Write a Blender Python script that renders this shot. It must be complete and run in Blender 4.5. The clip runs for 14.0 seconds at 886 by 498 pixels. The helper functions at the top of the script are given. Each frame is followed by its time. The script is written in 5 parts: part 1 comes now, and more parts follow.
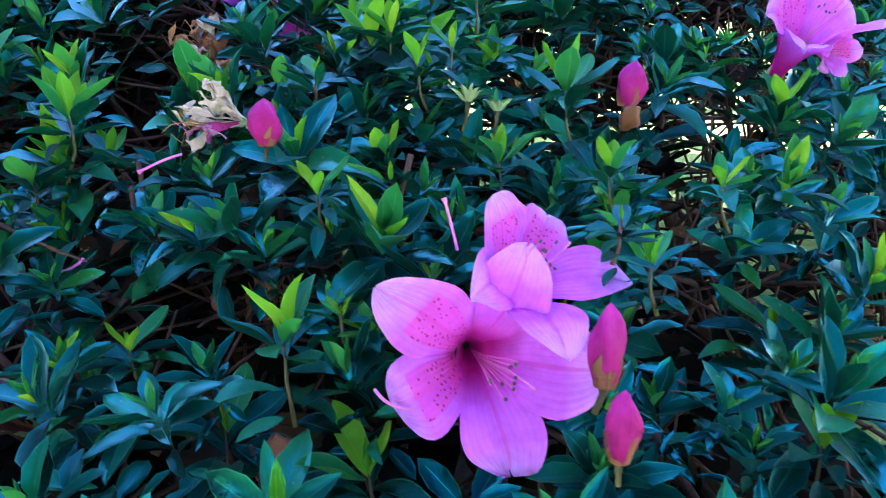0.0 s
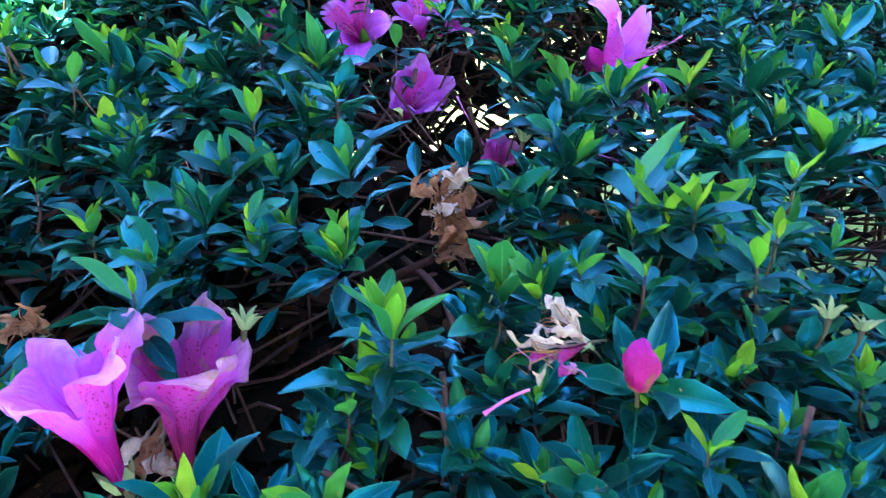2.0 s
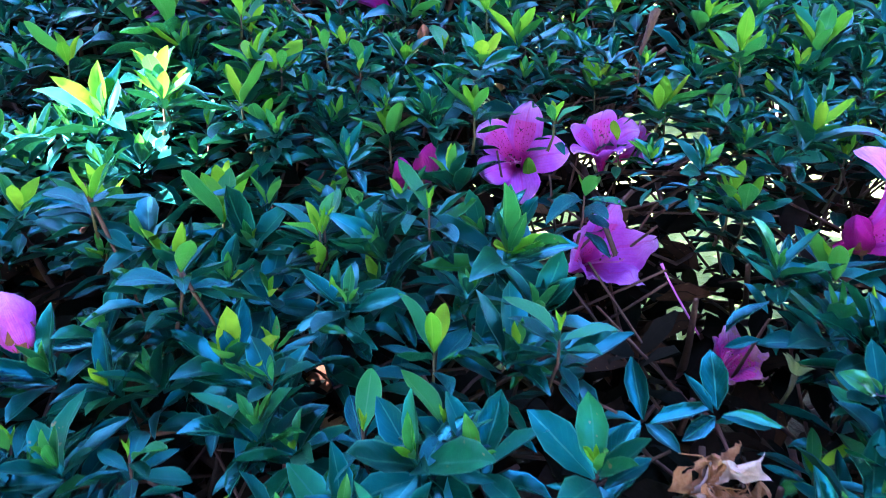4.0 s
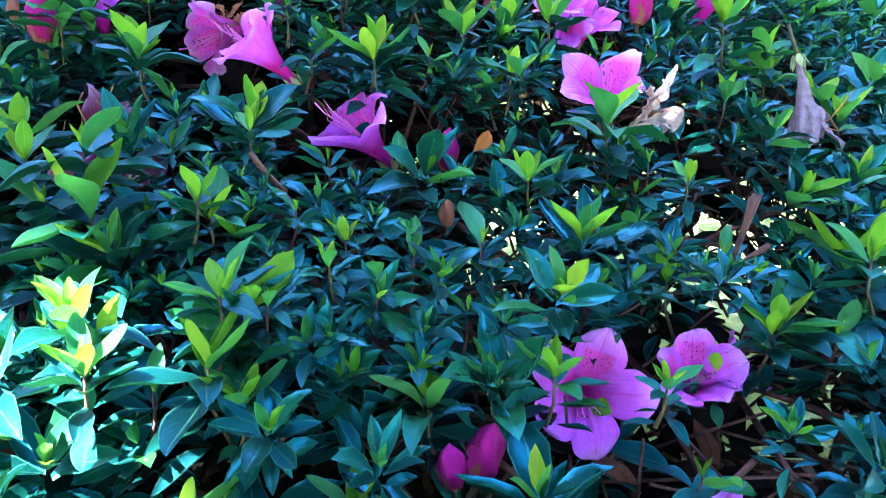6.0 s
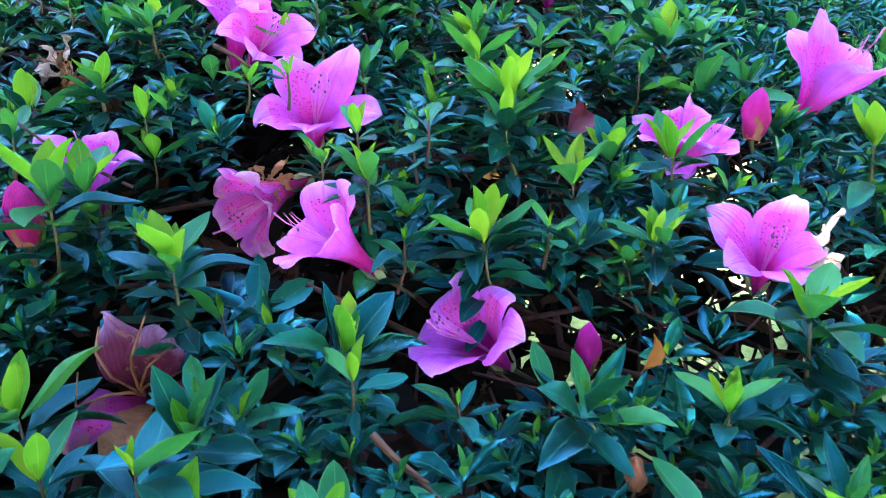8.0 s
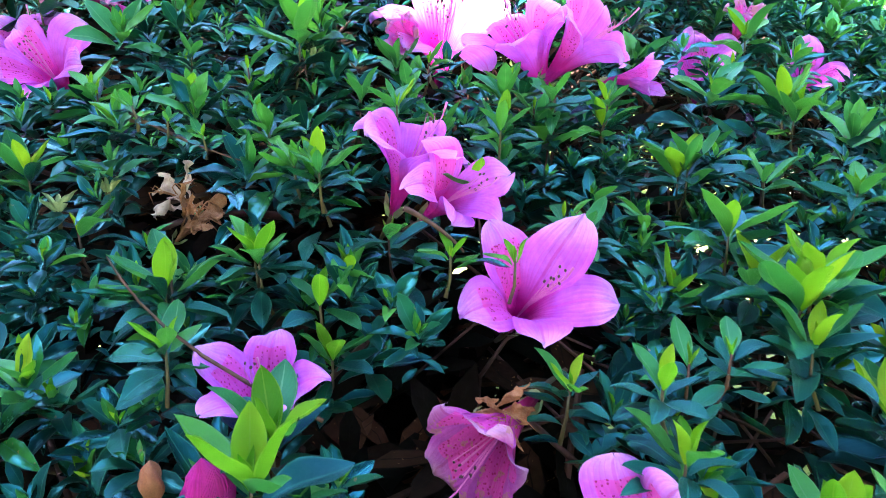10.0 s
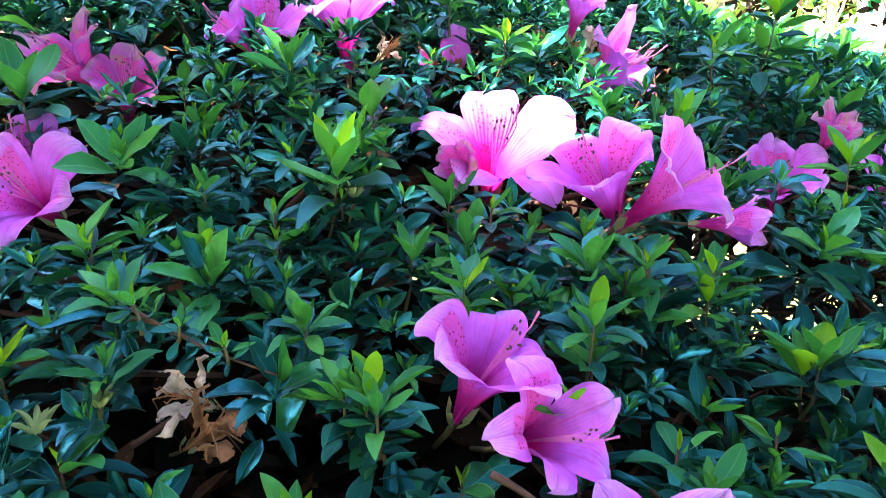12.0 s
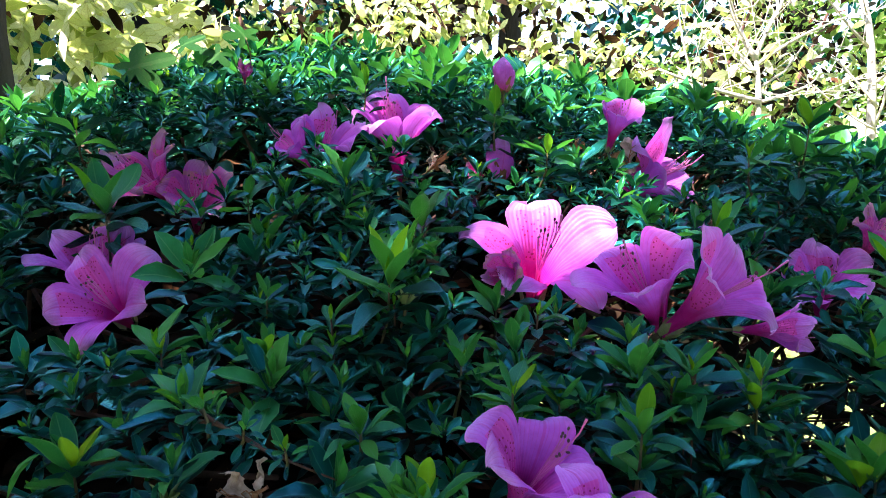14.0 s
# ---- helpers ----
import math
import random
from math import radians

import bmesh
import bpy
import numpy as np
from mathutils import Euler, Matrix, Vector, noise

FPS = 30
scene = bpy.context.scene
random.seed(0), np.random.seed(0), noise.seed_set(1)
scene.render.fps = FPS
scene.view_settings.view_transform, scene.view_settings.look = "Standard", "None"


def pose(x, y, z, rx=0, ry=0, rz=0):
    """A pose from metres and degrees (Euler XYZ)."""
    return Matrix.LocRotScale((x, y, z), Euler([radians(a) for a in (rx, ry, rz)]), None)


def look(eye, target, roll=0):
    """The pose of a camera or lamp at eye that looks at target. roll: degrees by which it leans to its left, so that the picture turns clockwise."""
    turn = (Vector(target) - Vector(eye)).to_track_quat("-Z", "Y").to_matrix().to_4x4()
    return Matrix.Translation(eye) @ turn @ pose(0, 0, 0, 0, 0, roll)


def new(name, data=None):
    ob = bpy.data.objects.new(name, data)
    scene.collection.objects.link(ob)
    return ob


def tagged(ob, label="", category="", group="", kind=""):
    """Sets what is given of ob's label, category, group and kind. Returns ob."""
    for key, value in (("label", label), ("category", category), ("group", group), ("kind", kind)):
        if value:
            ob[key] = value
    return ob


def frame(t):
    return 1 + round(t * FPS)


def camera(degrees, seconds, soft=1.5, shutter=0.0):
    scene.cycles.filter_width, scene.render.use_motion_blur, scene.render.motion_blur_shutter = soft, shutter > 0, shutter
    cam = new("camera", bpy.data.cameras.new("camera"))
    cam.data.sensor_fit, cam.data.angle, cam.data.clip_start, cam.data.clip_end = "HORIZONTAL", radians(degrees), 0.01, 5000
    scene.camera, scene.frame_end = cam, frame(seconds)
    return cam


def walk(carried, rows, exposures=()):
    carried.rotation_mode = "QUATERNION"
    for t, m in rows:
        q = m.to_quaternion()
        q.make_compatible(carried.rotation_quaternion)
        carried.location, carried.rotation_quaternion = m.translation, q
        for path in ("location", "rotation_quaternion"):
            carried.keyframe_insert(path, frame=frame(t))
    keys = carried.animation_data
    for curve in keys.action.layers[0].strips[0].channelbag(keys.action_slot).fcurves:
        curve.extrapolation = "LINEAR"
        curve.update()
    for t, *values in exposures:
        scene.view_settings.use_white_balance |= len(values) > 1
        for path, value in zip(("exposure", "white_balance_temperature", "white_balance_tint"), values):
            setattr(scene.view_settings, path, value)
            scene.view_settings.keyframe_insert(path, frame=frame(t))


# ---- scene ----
cam = camera(66.9, 14.0, soft=0.6, shutter=0.2)
PATH = [
    (0, 0.2784, -0.3112, 0.6578, 67.13, 4.40, 4.03),
    (0.5, 0.2450, -0.2907, 0.6714, 66.89, 4.44, 3.99),
    (1, 0.2167, -0.2787, 0.6849, 67.26, 4.30, 3.68),
    (1.5, 0.1873, -0.2684, 0.7021, 67.48, 3.91, 2.76),
    (2, 0.1563, -0.2610, 0.7224, 67.95, 2.89, 4.23),
    (2.5, 0.1251, -0.2444, 0.7417, 69.35, 2.05, 6.72),
    (3, 0.1076, -0.2183, 0.7524, 69.03, 2.02, 8.65),
    (3.2, 0.1032, -0.2042, 0.7560, 68.89, 1.81, 8.93),
    (5.3, 0.0268, -0.0576, 0.8111, 69.16, -0.18, 3.44),
    (5.5, 0.0241, -0.0471, 0.8165, 69.32, -0.29, 2.46),
    (6, 0.0123, -0.0268, 0.8327, 70.02, -0.68, 1.51),
    (6.5, -0.0004, -0.0001, 0.8507, 69.78, -0.10, 0.42),
    (7, -0.0140, 0.0212, 0.8654, 70.61, 0.15, -2.33),
    (7.5, -0.0373, 0.0474, 0.8749, 71.41, 1.48, -3.80),
    (8, -0.0579, 0.0726, 0.8836, 71.39, 2.14, -4.11),
    (8.5, -0.0802, 0.0998, 0.9029, 71.48, 2.03, -3.87),
    (9, -0.0999, 0.1187, 0.9180, 72.05, 1.39, -3.58),
    (9.2, -0.1106, 0.1273, 0.9222, 72.20, 1.11, -3.57),
    (11.3, -0.1634, 0.2280, 0.9766, 69.51, -0.77, -5.60),
    (11.5, -0.1645, 0.2344, 0.9822, 70.16, -1.07, -5.36),
    (12, -0.1671, 0.2476, 0.9931, 71.74, -0.90, -4.56),
    (12.5, -0.1692, 0.2551, 1.0007, 73.84, -0.57, -3.98),
    (13, -0.1734, 0.2558, 1.0091, 76.98, 0.00, -2.43),
    (13.5, -0.1736, 0.2468, 1.0122, 79.58, 0.27, -1.28),
    (14, -0.1706, 0.2356, 1.0010, 79.90, -0.02, -1.09),
]
walk(cam, [(t, pose(x, y, z, rx, ry, rz)) for t, x, y, z, rx, ry, rz in PATH],
     exposures=[(0.0, 4.05, 5300, 35), (3.0, 4.55, 5170, 47), (5.3, 4.52, 5250, 46), (9.2, 4.58, 5900, 36), (11.3, 4.18, 6450, 30), (12.5, 3.82, 6450, 29), (14.0, 2.70, 6100, 27)])

# ---- light: open blue sky on the near side, sun held back by the added tree crown over the hedge ----
SUN_AZ, SUN_EL = radians(-115), radians(57)      # azimuth from +y towards +x
SUN_WAY = Vector((math.sin(SUN_AZ) * math.cos(SUN_EL), math.cos(SUN_AZ) * math.cos(SUN_EL), math.sin(SUN_EL)))
world = bpy.data.worlds.new("sky")
scene.world = world
world.use_nodes = True
wn = world.node_tree.nodes
sky = wn.new("ShaderNodeTexSky")
sky.sky_type, sky.sun_disc = "NISHITA", False
sky.sun_elevation, sky.sun_rotation = SUN_EL, SUN_AZ
wn["Background"].inputs["Strength"].default_value = 0.15
world.node_tree.links.new(sky.outputs["Color"], wn["Background"].inputs["Color"])
sun = new("sun", bpy.data.lights.new("sun", "SUN"))
sun.data.energy, sun.data.angle, sun.data.color = 5.0, radians(0.53), (1.0, 0.93, 0.82)
sun.matrix_world = look(SUN_WAY * 20, (0, 0, 0))


# ---- materials ----
def material(name):
    m = bpy.data.materials.new(name)
    m.use_nodes = True
    m.node_tree.nodes.clear()
    return m, m.node_tree.nodes, m.node_tree.links


def node(nodes, kind, **values):
    n = nodes.new("ShaderNode" + kind)
    for key, value in values.items():
        n.inputs[key.replace("_", " ")].default_value = value
    return n


def math_node(nodes, links, op, a, b=None):
    n = nodes.new("ShaderNodeMath")
    n.operation = op
    for slot, v in ((0, a), (1, b)):
        if v is None:
            continue
        if isinstance(v, (int, float)):
            n.inputs[slot].default_value = v
        else:
            links.new(v, n.inputs[slot])
    return n.outputs[0]


def ramp(nodes, links, fac, stops):
    n = nodes.new("ShaderNodeValToRGB")
    while len(n.color_ramp.elements) < len(stops):
        n.color_ramp.elements.new(0.5)
    for e, (p, c) in zip(n.color_ramp.elements, stops):
        e.position, e.color = p, (*c, 1)
    links.new(fac, n.inputs[0])
    return n.outputs[0]


def mix_color(nodes, links, fac, a, b, blend="MIX"):
    n = nodes.new("ShaderNodeMix")
    n.data_type, n.blend_type = "RGBA", blend
    for slot, v in ((0, fac), (6, a), (7, b)):
        if isinstance(v, (int, float)):
            n.inputs[slot].default_value = v
        elif isinstance(v, tuple):
            n.inputs[slot].default_value = (*v, 1)
        else:
            links.new(v, n.inputs[slot])
    return n.outputs[2]


def spread(nodes, links):
    """A value from 0 to 1 that differs from leaf to leaf."""
    a, b = nodes.new("ShaderNodeObjectInfo"), nodes.new("ShaderNodeNewGeometry")
    return math_node(nodes, links, "FRACT", math_node(nodes, links, "ADD", a.outputs["Random"], b.outputs["Random Per Island"]))


def thin(nodes, links, color, rough, through_color, share, bump=None, spec=0.5, sheen=0.0, coat=0.0, gloss=(1, 1, 1)):
    """A thin leaf or petal: gloss and colour on the face, some light let through."""
    p = nodes.new("ShaderNodeBsdfPrincipled")
    if isinstance(rough, float):
        p.inputs["Roughness"].default_value = rough
    else:
        links.new(rough, p.inputs["Roughness"])
    p.inputs["Specular IOR Level"].default_value = spec
    p.inputs["Specular Tint"].default_value = (*gloss, 1)
    p.inputs["Sheen Weight"].default_value = sheen
    p.inputs["Coat Weight"].default_value, p.inputs["Coat Roughness"].default_value = coat, 0.22
    links.new(color, p.inputs["Base Color"])
    tr = nodes.new("ShaderNodeBsdfTranslucent")
    links.new(through_color, tr.inputs["Color"])
    if bump is not None:
        links.new(bump, p.inputs["Normal"])
    mx = nodes.new("ShaderNodeMixShader")
    mx.inputs[0].default_value = share
    links.new(p.outputs[0], mx.inputs[1])
    links.new(tr.outputs[0], mx.inputs[2])
    out = nodes.new("ShaderNodeOutputMaterial")
    links.new(mx.outputs[0], out.inputs[0])


def leaf_material(name, stops, rib, glow, share, rough, spec, coat=0.15, gloss=(1, 1, 1), tip=None):
    m, n, l = material(name)
    uv = n.new("ShaderNodeUVMap")
    xyz = n.new("ShaderNodeSeparateXYZ")
    l.new(uv.outputs[0], xyz.inputs[0])
    u, v = xyz.outputs[0], xyz.outputs[1]
    rnd = spread(n, l)
    color = ramp(n, l, rnd, stops)
    if tip:
        along = math_node(n, l, "SMOOTH_MIN", math_node(n, l, "MULTIPLY", u, 0.75), 0.5)
        color = mix_color(n, l, along, color, tip)
    # midrib and side veins
    off = math_node(n, l, "ABSOLUTE", math_node(n, l, "SUBTRACT", v, 0.5))
    mid = math_node(n, l, "LESS_THAN", off, 0.03)
    wave = math_node(n, l, "SINE", math_node(n, l, "SUBTRACT", math_node(n, l, "MULTIPLY", u, 50.0), math_node(n, l, "MULTIPLY", off, 42.0)))
    vein = math_node(n, l, "MULTIPLY", math_node(n, l, "GREATER_THAN", wave, 0.86), 0.08)
    line = math_node(n, l, "MAXIMUM", math_node(n, l, "MULTIPLY", mid, 0.7), vein)
    geo = n.new("ShaderNodeTexCoord")
    tex = node(n, "TexNoise", Scale=260.0, Detail=4.0)
    l.new(geo.outputs["Object"], tex.inputs["Vector"])
    rim = math_node(n, l, "MULTIPLY", math_node(n, l, "GREATER_THAN", off, 0.455), 0.75)
    color = mix_color(n, l, math_node(n, l, "MAXIMUM", line, rim), color, rib)
    color = mix_color(n, l, 0.45, color, ramp(n, l, tex.outputs[0], [(0.35, (0.45, 0.45, 0.45)), (0.65, (1.0, 1.0, 1.0))]), "MULTIPLY")
    # dry specks on some leaves
    spot = node(n, "TexNoise", Scale=420.0, Detail=2.0)
    l.new(geo.outputs["Object"], spot.inputs["Vector"])
    dry = math_node(n, l, "MULTIPLY", math_node(n, l, "GREATER_THAN", spot.outputs[0], 0.70), math_node(n, l, "GREATER_THAN", rnd, 0.75))
    color = mix_color(n, l, dry, color, (0.20, 0.12, 0.04))
    b = node(n, "Bump", Strength=0.35, Distance=0.0006)
    l.new(math_node(n, l, "ADD", tex.outputs[0], math_node(n, l, "MULTIPLY", wave, 0.02)), b.inputs["Height"])
    g = mix_color(n, l, 0.5, color, glow)
    satin = math_node(n, l, "ADD", math_node(n, l, "MULTIPLY", math_node(n, l, "FRACT", math_node(n, l, "MULTIPLY", rnd, 7.3)), 0.26), rough - 0.13)
    thin(n, l, color, satin, g, share, b.outputs[0], spec, 0.0, coat, gloss)
    return m


LEAF = leaf_material("mature_leaf", [(0.0, (0.001, 0.014, 0.009)), (0.4, (0.001, 0.034, 0.023)), (0.72, (0.002, 0.066, 0.034)), (0.9, (0.005, 0.10, 0.028)), (1.0, (0.018, 0.15, 0.016))],
                     (0.03, 0.15, 0.08), (0.02, 0.24, 0.03), 0.10, 0.31, 0.82, 0.0, (0.05, 0.91, 1.0))
# Brown inner leaves coloured near black, so the hedge's deep shade is painted in.
SHADED_LEAF = leaf_material("shaded_inner_leaf", [(0.0, (0.004, 0.007, 0.004)), (0.5, (0.010, 0.008, 0.004)), (0.85, (0.026, 0.014, 0.007)), (1.0, (0.13, 0.06, 0.025))],
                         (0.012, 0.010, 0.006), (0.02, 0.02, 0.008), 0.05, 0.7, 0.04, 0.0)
FRESH = leaf_material("fresh_leaf", [(0.0, (0.006, 0.12, 0.036)), (0.5, (0.016, 0.21, 0.042)), (1.0, (0.07, 0.32, 0.030))],
                      (0.10, 0.30, 0.08), (0.12, 0.55, 0.03), 0.26, 0.36, 0.5, 0.0, (0.25, 1.0, 0.75))
YOUNG = leaf_material("young_leaf", [(0.0, (0.045, 0.28, 0.008)), (0.35, (0.14, 0.43, 0.007)), (0.7, (0.29, 0.54, 0.007)), (1.0, (0.50, 0.65, 0.010))],
                      (0.22, 0.44, 0.04), (0.30, 0.75, 0.01), 0.38, 0.40, 0.22, 0.0, (0.6, 1.0, 0.5), (0.04, 0.26, 0.02))
CLIMBER = leaf_material("climber_leaf", [(0.0, (0.010, 0.07, 0.010)), (1.0, (0.025, 0.12, 0.015))], (0.05, 0.15, 0.03), (0.05, 0.2, 0.02), 0.2, 0.6, 0.05, 0.0)
ORANGE = leaf_material("dry_orange_leaf", [(0.0, (0.40, 0.13, 0.012)), (1.0, (0.55, 0.24, 0.03))], (0.30, 0.09, 0.01), (0.6, 0.25, 0.02), 0.3, 0.6, 0.2, 0.0)
CRIMSON = leaf_material("dark_red_leaf", [(0.0, (0.13, 0.006, 0.012)), (1.0, (0.22, 0.012, 0.02))], (0.2, 0.03, 0.03), (0.4, 0.01, 0.02), 0.2, 0.4, 0.4, 0.0)
# Near-white stops put the blown-out sunlight into the leaf colour.
SUN_PALED = leaf_material("sun_paled_leaf", [(0.0, (0.08, 0.16, 0.015)), (0.22, (0.30, 0.44, 0.07)), (0.5, (0.74, 0.80, 0.42)), (1.0, (0.90, 0.92, 0.76))],
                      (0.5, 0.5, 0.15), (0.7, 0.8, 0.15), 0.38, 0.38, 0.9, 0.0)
LUSH = leaf_material("lush_leaf", [(0.0, (0.03, 0.10, 0.01)), (0.4, (0.12, 0.26, 0.03)), (1.0, (0.42, 0.60, 0.16))],
                     (0.2, 0.35, 0.08), (0.35, 0.6, 0.08), 0.36, 0.38, 0.8, 0.0)


def petal_material(name, base, throat, edge, spots, share=0.34, blotch=False, pale=0.12):
    m, n, l = material(name)
    uv = n.new("ShaderNodeUVMap")
    xyz = n.new("ShaderNodeSeparateXYZ")
    l.new(uv.outputs[0], xyz.inputs[0])
    u, v = xyz.outputs[0], xyz.outputs[1]
    geo = n.new("ShaderNodeTexCoord")
    tex = node(n, "TexNoise", Scale=9.0, Detail=6.0, Roughness=0.65)
    l.new(geo.outputs["Object"], tex.inputs["Vector"])
    color = ramp(n, l, u, [(0.0, throat), (0.28, throat), (0.52, base), (0.74, base), (0.93, edge), (1.0, tuple((1 - pale) * a + pale for a in edge))])
    color = mix_color(n, l, 0.5, color, ramp(n, l, tex.outputs[0], [(0.35, (0.66, 0.40, 0.66)), (0.62, (1.0, 1.0, 1.0))]), "MULTIPLY")
    # fine length-wise veins
    off = math_node(n, l, "ABSOLUTE", math_node(n, l, "SUBTRACT", v, 0.5))
    wave = math_node(n, l, "SINE", math_node(n, l, "MULTIPLY", v, 75.0))
    mid = math_node(n, l, "MULTIPLY", math_node(n, l, "LESS_THAN", off, 0.025), 0.35)
    vein = math_node(n, l, "MAXIMUM", mid, math_node(n, l, "MULTIPLY", math_node(n, l, "GREATER_THAN", wave, 0.82), 0.20))
    color = mix_color(n, l, vein, color, throat)
    if spots:
        dot = node(n, "TexVoronoi", Scale=40.0)
        l.new(geo.outputs["Object"], dot.inputs["Vector"])
        near = math_node(n, l, "LESS_THAN", dot.outputs["Distance"], 0.27)
        zone = math_node(n, l, "MULTIPLY", math_node(n, l, "LESS_THAN", off, 0.30),
                         math_node(n, l, "MULTIPLY", math_node(n, l, "GREATER_THAN", u, 0.34), math_node(n, l, "LESS_THAN", u, 0.76)))
        color = mix_color(n, l, math_node(n, l, "MULTIPLY", zone, 0.5), color, (0.88, 0.05, 0.34))
        color = mix_color(n, l, math_node(n, l, "MULTIPLY", math_node(n, l, "MULTIPLY", near, zone), 0.85), color, (0.42, 0.006, 0.10))
    if blotch:
        faded = node(n, "TexNoise", Scale=7.0, Detail=4.0, Roughness=0.7)
        l.new(geo.outputs["Object"], faded.inputs["Vector"])
        worn = math_node(n, l, "MULTIPLY", math_node(n, l, "GREATER_THAN", faded.outputs[0], 0.56), math_node(n, l, "GREATER_THAN", u, 0.55))
        color = mix_color(n, l, math_node(n, l, "MULTIPLY", worn, 0.55), color, (0.46, 0.24, 0.10))
    b = node(n, "Bump", Strength=0.6, Distance=0.0012)
    l.new(math_node(n, l, "ADD", tex.outputs[0], math_node(n, l, "MULTIPLY", wave, 0.12)), b.inputs["Height"])
    thin(n, l, color, 0.5, color, share, b.outputs[0], 0.22, 0.0)
    return m


PINK, PINK_THROAT, PINK_EDGE = (0.79, 0.16, 0.80), (0.70, 0.022, 0.32), (0.86, 0.36, 0.92)
PETAL = petal_material("petal_pink", PINK, PINK_THROAT, PINK_EDGE, False)
PETAL_SPOT = petal_material("petal_spotted", PINK, PINK_THROAT, PINK_EDGE, True)
PETAL_OLD = petal_material("petal_fading", (0.58, 0.10, 0.44), (0.45, 0.03, 0.16), (0.62, 0.28, 0.46), True, 0.4, True)
MAROON = petal_material("petal_maroon", (0.22, 0.035, 0.07), (0.10, 0.02, 0.02), (0.50, 0.24, 0.42), False, 0.25, True)
BUDSKIN = petal_material("bud_skin", (0.50, 0.010, 0.20), (0.24, 0.008, 0.05), (0.60, 0.025, 0.30), False, 0.15, False, 0.0)


def rough_material(name, stops, scale, rough=0.8, bump=0.5, dist=0.002, stretch=(1, 1, 1), share=0.0):
    m, n, l = material(name)
    geo = n.new("ShaderNodeTexCoord")
    mp = node(n, "Mapping", Scale=stretch)
    l.new(geo.outputs["Object"], mp.inputs["Vector"])
    tex = node(n, "TexNoise", Scale=scale, Detail=6.0, Roughness=0.65)
    l.new(mp.outputs[0], tex.inputs["Vector"])
    big = node(n, "TexNoise", Scale=scale * 0.12, Detail=3.0)
    l.new(mp.outputs[0], big.inputs["Vector"])
    both = math_node(n, l, "ADD", math_node(n, l, "MULTIPLY", tex.outputs[0], 0.6), math_node(n, l, "MULTIPLY", big.outputs[0], 0.4))
    color = ramp(n, l, both, stops)
    b = node(n, "Bump", Strength=bump, Distance=dist)
    l.new(tex.outputs[0], b.inputs["Height"])
    thin(n, l, color, rough, color, share, b.outputs[0], 0.3)
    return m


TWIG = rough_material("twig_bark", [(0.3, (0.036, 0.017, 0.011)), (0.7, (0.13, 0.062, 0.036))], 180.0, 0.8, 0.6, 0.0008)
STEM = rough_material("green_stem", [(0.3, (0.045, 0.05, 0.016)), (0.7, (0.12, 0.085, 0.03))], 160.0, 0.6, 0.4, 0.0005)
BARK = rough_material("tree_bark", [(0.3, (0.018, 0.013, 0.010)), (0.7, (0.07, 0.05, 0.038))], 30.0, 0.9, 1.0, 0.012, (1, 1, 0.3))
PALE_BARK = rough_material("pale_bark", [(0.3, (0.34, 0.30, 0.24)), (0.7, (0.62, 0.58, 0.50))], 25.0, 0.8, 0.6, 0.004)
DRY = rough_material("dried_petal", [(0.3, (0.22, 0.075, 0.025)), (0.5, (0.46, 0.20, 0.075)), (0.75, (0.62, 0.36, 0.18))], 120.0, 0.8, 0.7, 0.001, (1, 1, 1), 0.25)
PAPER = rough_material("bleached_petal", [(0.3, (0.44, 0.27, 0.18)), (0.5, (0.70, 0.52, 0.38)), (0.75, (0.80, 0.70, 0.58))], 12.0, 0.8, 0.5, 0.001, (1, 1, 1), 0.3)
LIMP = rough_material("limp_petal", [(0.3, (0.12, 0.08, 0.08)), (0.5, (0.26, 0.20, 0.22)), (0.75, (0.44, 0.37, 0.44))], 14.0, 0.7, 0.6, 0.001, (1, 1, 1), 0.25)
SCALE = rough_material("bud_scale", [(0.3, (0.16, 0.045, 0.02)), (0.7, (0.34, 0.13, 0.05))], 200.0, 0.6, 0.5, 0.0005)
FILAMENT = rough_material("filament", [(0.3, (0.62, 0.10, 0.36)), (0.7, (0.75, 0.22, 0.50))], 200.0, 0.5, 0.1, 0.0003)
ANTHER = rough_material("anther", [(0.3, (0.05, 0.02, 0.03)), (0.7, (0.14, 0.06, 0.07))], 300.0, 0.6, 0.2, 0.0003)
CALYX = rough_material("calyx", [(0.3, (0.20, 0.30, 0.08)), (0.7, (0.45, 0.50, 0.22))], 200.0, 0.6, 0.3, 0.0004, (1, 1, 1), 0.2)
# Litter colour taken near black, with the shade under the hedge in it.
SHADED_SOIL = rough_material("shaded_litter", [(0.3, (0.006, 0.0045, 0.003)), (0.5, (0.016, 0.010, 0.006)), (0.75, (0.06, 0.036, 0.018))], 22.0, 0.95, 1.0, 0.02)
GRASS = rough_material("lawn", [(0.3, (0.10, 0.16, 0.03)), (0.5, (0.20, 0.27, 0.06)), (0.75, (0.36, 0.38, 0.14))], 14.0, 0.9, 1.0, 0.03)


